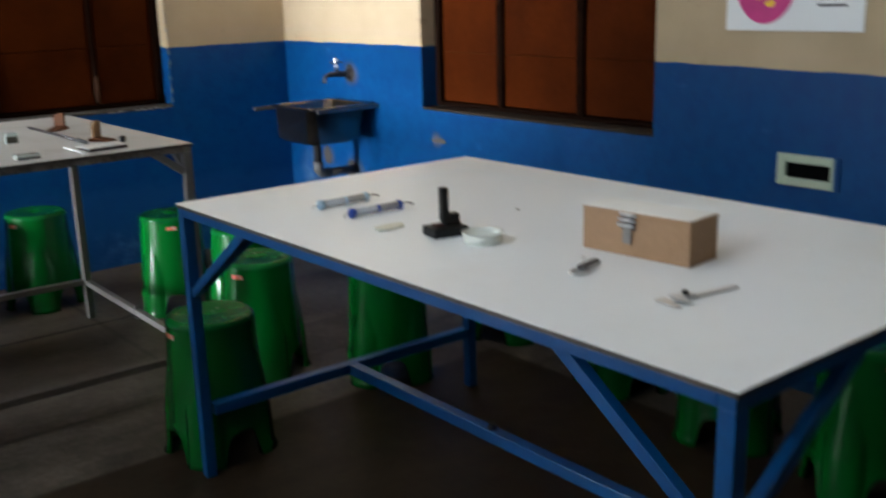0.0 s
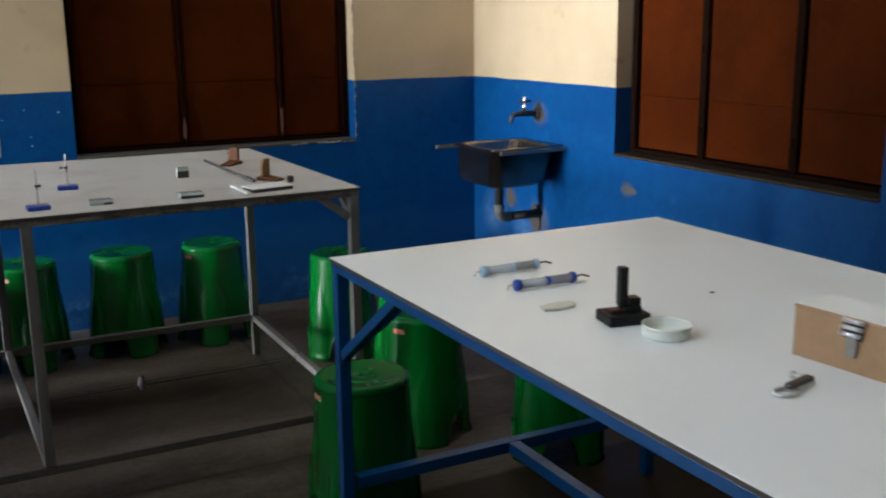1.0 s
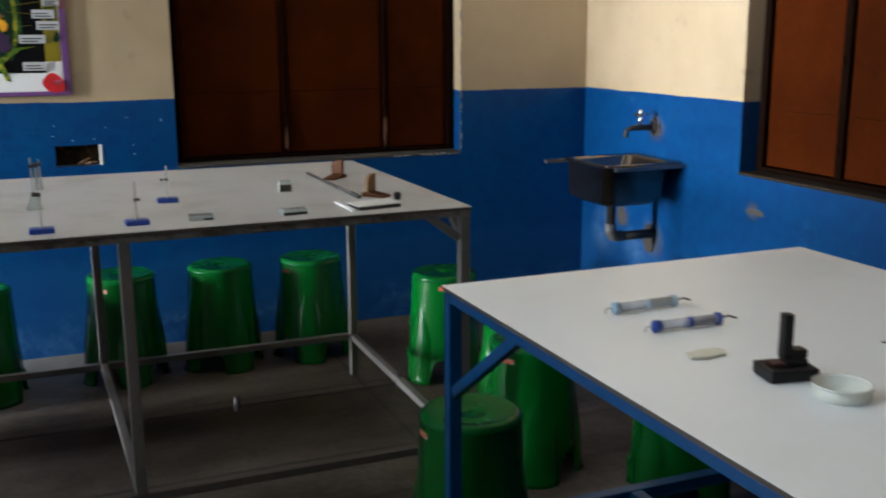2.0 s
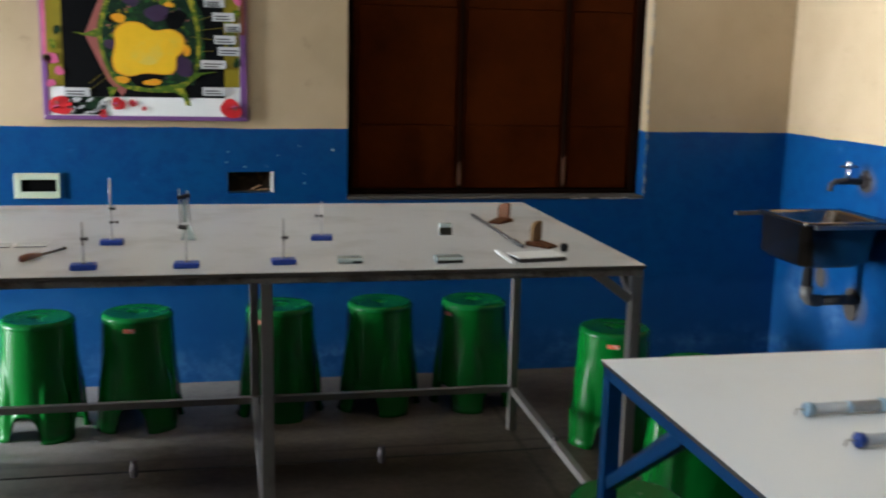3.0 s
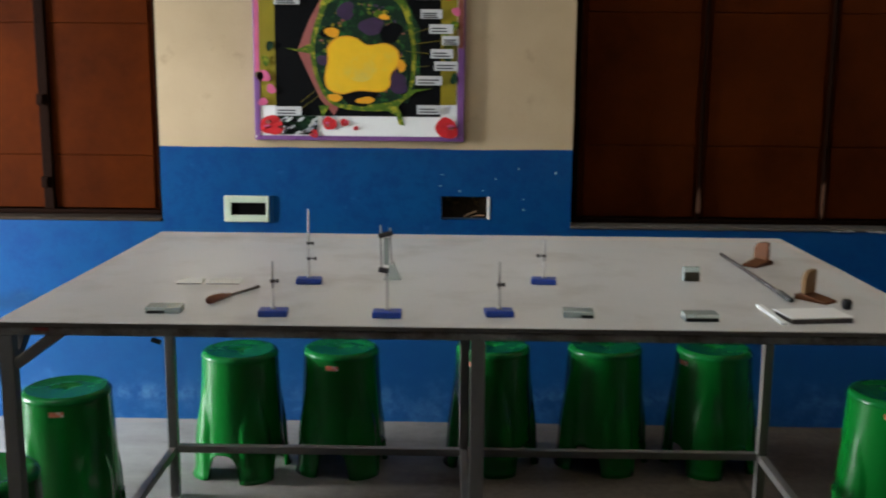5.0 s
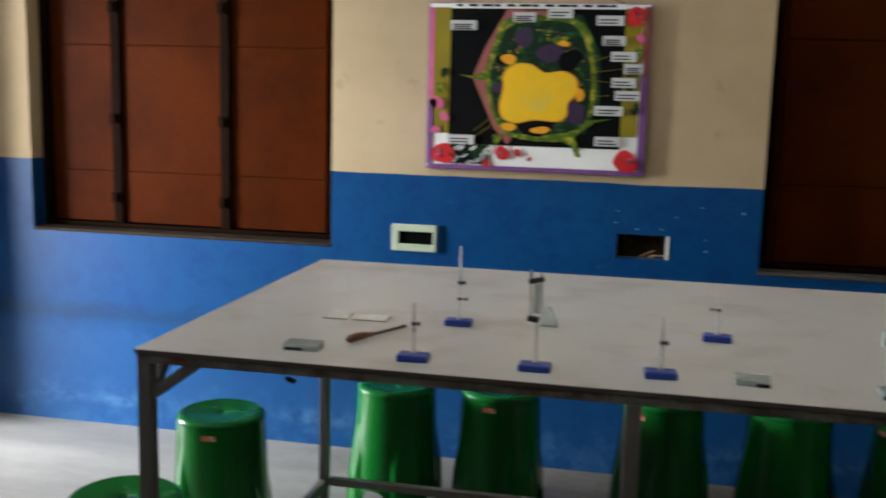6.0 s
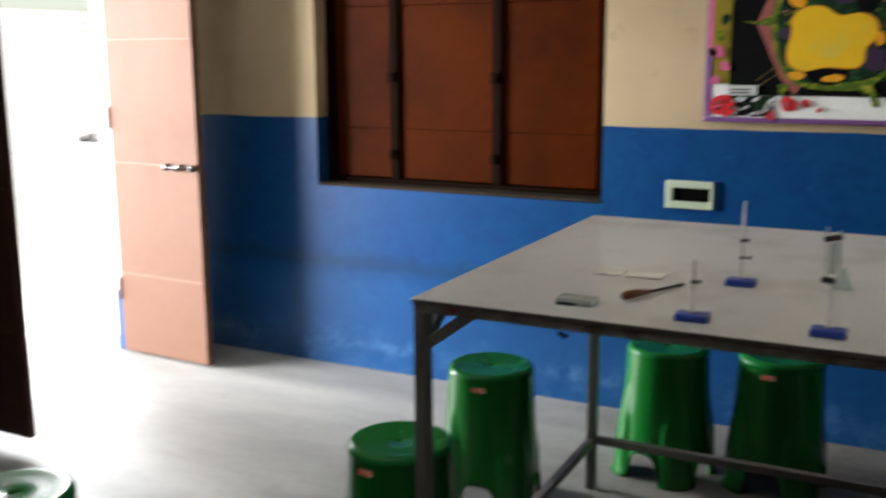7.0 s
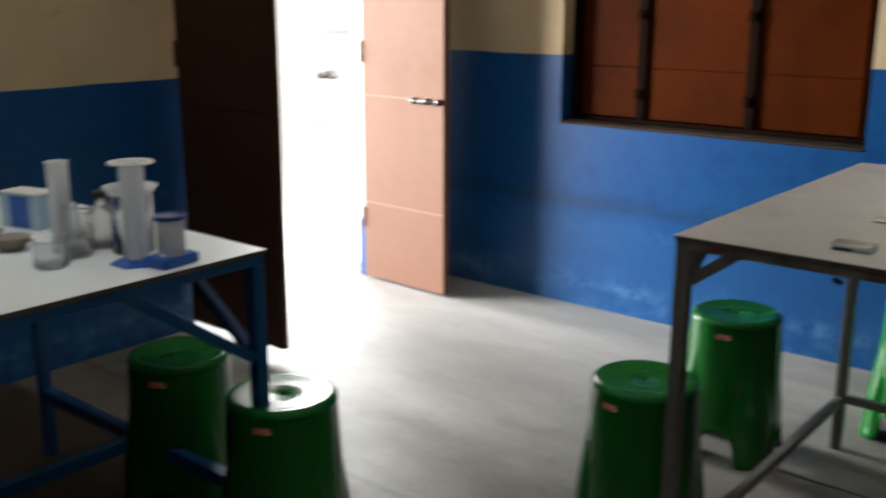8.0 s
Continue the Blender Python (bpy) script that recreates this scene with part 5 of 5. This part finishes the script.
part("lid_ring", lathe(bmesh.new(), [(0.044, 0.0208), (0.047, 0.0208), (0.0475, 0.024), (0.045, 0.0245), (0.044, 0.0208)], 40), material("milk_glass_rim", (0.80, 0.82, 0.77), 0.2, grain=60, vary=0.04, bump=0), dish, smooth=True)
part("print", outline(bmesh.new(), [(-0.012, -0.004), (0.012, -0.004), (0.012, 0.004), (-0.012, 0.004)], 0.0006, (0, 0, 0)), INK, dish).matrix_basis = pose(0, 0, 0.0052, -90, 0, 0)

bx = thing("wooden_box", (1.842, 1.552, T2), "closed brown board box with a white lid and a metal hasp", "box", turn=-84.6)
BL, BD, BH = 0.133, 0.052, 0.088
part("body", boxed(-BL, BL, -BD, BD, 0, BH), BOXWOOD, bx, "brown board sides", bevel=0.0015)
part("lid", boxed(-BL - 0.001, BL + 0.001, -BD - 0.001, BD + 0.001, BH + 0.0003, BH + 0.006), BOXWOOD, bx, bevel=0.001)
part("lid_paper", boxed(-BL + 0.002, BL - 0.002, -BD + 0.002, BD - 0.002, BH + 0.0063, BH + 0.0075), PAPER, bx, "white paper on the lid")
hasp = part("hasp", boxed(-0.033, 0.003, -BD - 0.0035, -BD - 0.0012, BH - 0.030, BH + 0.005), DARK_METAL, bx, "bright metal hasp", bevel=0.001)
for k in range(3):
    slant = 0.0025 * (k - 1)
    part("knuckle", tube(bmesh.new(), [(-0.034 - slant, -BD - 0.0075, BH + 0.003 - 0.0118 * k), (0.004 - slant, -BD - 0.0075, BH + 0.003 - 0.0118 * k)], 0.0038, 10), NICKEL, hasp, smooth=True)
part("tongue", boxed(-0.026, -0.005, -BD - 0.007, -BD - 0.0036, BH - 0.060, BH - 0.0255), IRON, hasp, bevel=0.0015)

clamp = thing("burette_clip", (1.628, 1.545, T2), "small bright metal spring clip", "metal clip", turn=12)
part("ring", tube(bmesh.new(), [(0.024 * math.cos(radians(a)) - 0.008, 0.016 * math.sin(radians(a)), 0.004) for a in range(20, 345, 20)], 0.0034, 8), NICKEL, clamp, smooth=True)
part("jaw", boxed(-0.005, 0.062, -0.008, 0.008, 0.007, 0.016), DARK_METAL, clamp, bevel=0.003)
part("screw", tube(bmesh.new(), [(0.05, 0.009, 0.012), (0.05, 0.022, 0.012), (0.05, 0.0225, 0.012), (0.05, 0.028, 0.012)], [0.004, 0.004, 0.007, 0.007], 10), NICKEL, clamp)

caliper = thing("vernier_caliper", (1.660, 1.288, T2), "steel vernier caliper lying flat", "caliper", turn=-9)
part("beam", boxed(-0.07, 0.098, -0.007, 0.007, 0.002, 0.005), NICKEL, caliper, bevel=0.0005)
part("fixed_jaw", outline(bmesh.new(), [(-0.085, -0.03), (-0.072, -0.036), (-0.060, 0.02), (-0.085, 0.02)], 0.004, (0, 0, 0)), NICKEL, caliper).matrix_basis = pose(0, 0, 0.0015, -90, 0, 0)
slider = part("slider", boxed(-0.055, -0.012, -0.011, 0.011, 0.0055, 0.011), NICKEL, caliper, bevel=0.001)
part("thumb_screw", lathe(bmesh.new(), [(0, 0.0112), (0.006, 0.0112), (0.006, 0.018), (0, 0.019)], 12, -0.03, 0.0), BLACK, slider)
part("moving_jaw", outline(bmesh.new(), [(-0.055, -0.03), (-0.046, -0.036), (-0.040, 0.016), (-0.055, 0.016)], 0.004, (0, 0, 0)), NICKEL, caliper).matrix_basis = pose(0, 0, 0.0055, -90, 0, 0)

for x, y, r in ((1.942, 2.060, 0.006), (2.035, 1.86, 0.005), (2.045, 1.845, 0.004)):
    c = thing("paper_scrap", (x, y, T2), "tiny dark scrap on the white top", "scrap", "scraps")
    part("scrap", outline(bmesh.new(), blob(0, 0, r, r * 0.7, 9, 0.3, int(x * 100)), 0.0015, (0, 0, 0)), DARK_METAL, c).matrix_basis = pose(0, 0, 0.0002, -90, 0, 0)

# ---- glassware on the table near the door ----


def cylinder_(place, tall, r, label, base=True, flange=True):
    f = 0.028 if base else 0.012
    c = thing("measuring_cylinder", place, label, "measuring cylinder", "measuring cylinders")
    part("tube", lathe(bmesh.new(), [(0, 0.012), (r, 0.012), (r, tall - 0.004), (r + 0.003, tall), (r + 0.001, tall + 0.001), (r - 0.003, tall - 0.004), (r - 0.003, tall - 0.035), (0, tall - 0.036)], 24), WHITEGLASS, c, smooth=True)
    if flange:
        part("lip", lathe(bmesh.new(), [(r + 0.0035, tall - 0.004), (r + 0.022, tall), (r + 0.022, tall + 0.004), (r + 0.0035, tall + 0.002), (r + 0.0035, tall - 0.004)], 24), WHITE, c, smooth=True)
    part("foot", lathe(bmesh.new(), [(0, 0), (r + f, 0), (r + f, 0.005), (r + 0.006, 0.0115), (0, 0.0115)], 6), FOOT_BLUE if base else WHITE, c, "blue six-sided foot" if base else "")
    return c


FOOT_BLUE = material("bright_blue_plastic", (0.018, 0.11, 0.46), 0.35, grain=60, vary=0.1)
WHITEGLASS = material("white_polythene", (0.86, 0.87, 0.88), 0.3, grain=40, vary=0.03, bump=0)
# thin polythene lets part of the light from behind shine through
nodes, links = WHITEGLASS.node_tree.nodes, WHITEGLASS.node_tree.links
thin, blend = nodes.new("ShaderNodeBsdfTranslucent"), nodes.new("ShaderNodeMixShader")
thin.inputs["Color"].default_value = (0.86, 0.89, 0.92, 1)
blend.inputs[0].default_value = 0.6
links.new(nodes["Principled BSDF"].outputs[0], blend.inputs[1])
links.new(thin.outputs[0], blend.inputs[2])
links.new(blend.outputs[0], nodes["Material Output"].inputs["Surface"])
cylinder_((-1.230, 2.700, T3), 0.215, 0.026, "tall white plastic measuring cylinder with a blue foot")
cylinder_((-1.455, 2.660, T3), 0.20, 0.023, "white plastic measuring cylinder without a lip", False, False)


def beaker(place, r, tall, mat, label):
    b = thing("beaker", place, label, "beaker", "beakers")
    part("wall", lathe(bmesh.new(), [(0, 0), (r - 0.004, 0), (r, 0.006), (r, tall - 0.003), (r + 0.003, tall), (r - 0.0005, tall), (r - 0.002, tall - 0.003), (r - 0.002, 0.006), (0, 0.004)], 28), mat, b, smooth=True)
    return b


jug = beaker((-1.3215, 2.753, T3), 0.046, 0.135, FROST, "tall milky plastic beaker with a flared lip")
part("lip", lathe(bmesh.new(), [(0.0465, 0.132), (0.058, 0.146), (0.0595, 0.149), (0.056, 0.148), (0.0465, 0.1355), (0.0465, 0.132)], 28), WHITEGLASS, jug, "white flared lip", True)
for k in range(6):
    part("graduation", boxed(-0.012, 0.012, -0.0475, -0.0463, 0.03 + 0.016 * k, 0.0325 + 0.016 * k), FOOT_BLUE, jug)
beaker((-1.500, 2.720, T3), 0.040, 0.075, CLEAR, "low clear glass beaker")
beaker((-1.340, 2.565, T3), 0.036, 0.060, CLEAR, "small clear glass beaker with a bright rim")
flask = thing("flask", (-1.392, 2.648, T3), "clear glass conical flask", "flask")
part("wall", lathe(bmesh.new(), [(0, 0), (0.040, 0), (0.044, 0.006), (0.018, 0.075), (0.015, 0.11), (0.018, 0.113), (0.014, 0.113), (0.0135, 0.075), (0.040, 0.008), (0, 0.004)], 28), CLEAR, flask, smooth=True)
crate = thing("carton", (-1.735, 2.735, T3), "small blue and white carton", "box", turn=14)
part("body", boxed(-0.062, 0.062, -0.035, 0.035, 0, 0.085), PALEBLUE, crate, bevel=0.002)
part("blue_panel", boxed(-0.030, 0.034, -0.0362, -0.0352, 0.004, 0.081), FOOT_BLUE, crate)
part("lid", boxed(-0.063, 0.063, -0.036, 0.036, 0.0852, 0.089), WHITE, crate, bevel=0.001)
box2 = thing("plastic_cup", (-1.165, 2.742, T3), "clear plastic cup with a dark blue rim on a blue base", "cup", turn=8)
part("base", boxed(-0.034, 0.03, -0.05, 0.05, 0, 0.022), FOOT_BLUE, box2, bevel=0.004)
part("cup", lathe(bmesh.new(), [(0, 0.0225), (0.029, 0.0225), (0.031, 0.105), (0.029, 0.105), (0.027, 0.026), (0, 0.026)], 24), TUBE, box2, "clear plastic cup", True)
part("rim", lathe(bmesh.new(), [(0.0312, 0.099), (0.0345, 0.100), (0.0345, 0.108), (0.030, 0.108), (0.0312, 0.099)], 24), ROYAL, box2, "dark blue rim", True)
jar = thing("reagent_bottle", (-1.415, 2.735, T3), "small clear reagent bottle with a white label and grey stopper", "bottle")
part("wall", lathe(bmesh.new(), [(0, 0), (0.028, 0), (0.030, 0.004), (0.030, 0.075), (0.014, 0.095), (0.014, 0.112), (0.0115, 0.112), (0.0115, 0.094), (0.027, 0.073), (0.027, 0.006), (0, 0.005)], 24), CLEAR, jar, smooth=True)
part("stopper", lathe(bmesh.new(), [(0, 0.1122), (0.012, 0.1122), (0.017, 0.118), (0.017, 0.128), (0, 0.130)], 18), DARK_METAL, jar, "grey stopper", True)
part("label", boxed(-0.018, 0.018, -0.0318, -0.0303, 0.026, 0.062), PAPER, jar)
bowl = thing("china_dish", (-1.545, 2.585, T3), "shallow brown-grey china dish", "dish")
part("bowl", lathe(bmesh.new(), [(0, 0), (0.026, 0), (0.040, 0.022), (0.042, 0.030), (0.038, 0.030), (0.024, 0.006), (0, 0.005)], 28), material("stoneware", (0.22, 0.19, 0.16), 0.4, grain=40, vary=0.2), bowl, smooth=True)
copy_thing(bowl, pose(-1.640, 2.570, T3))
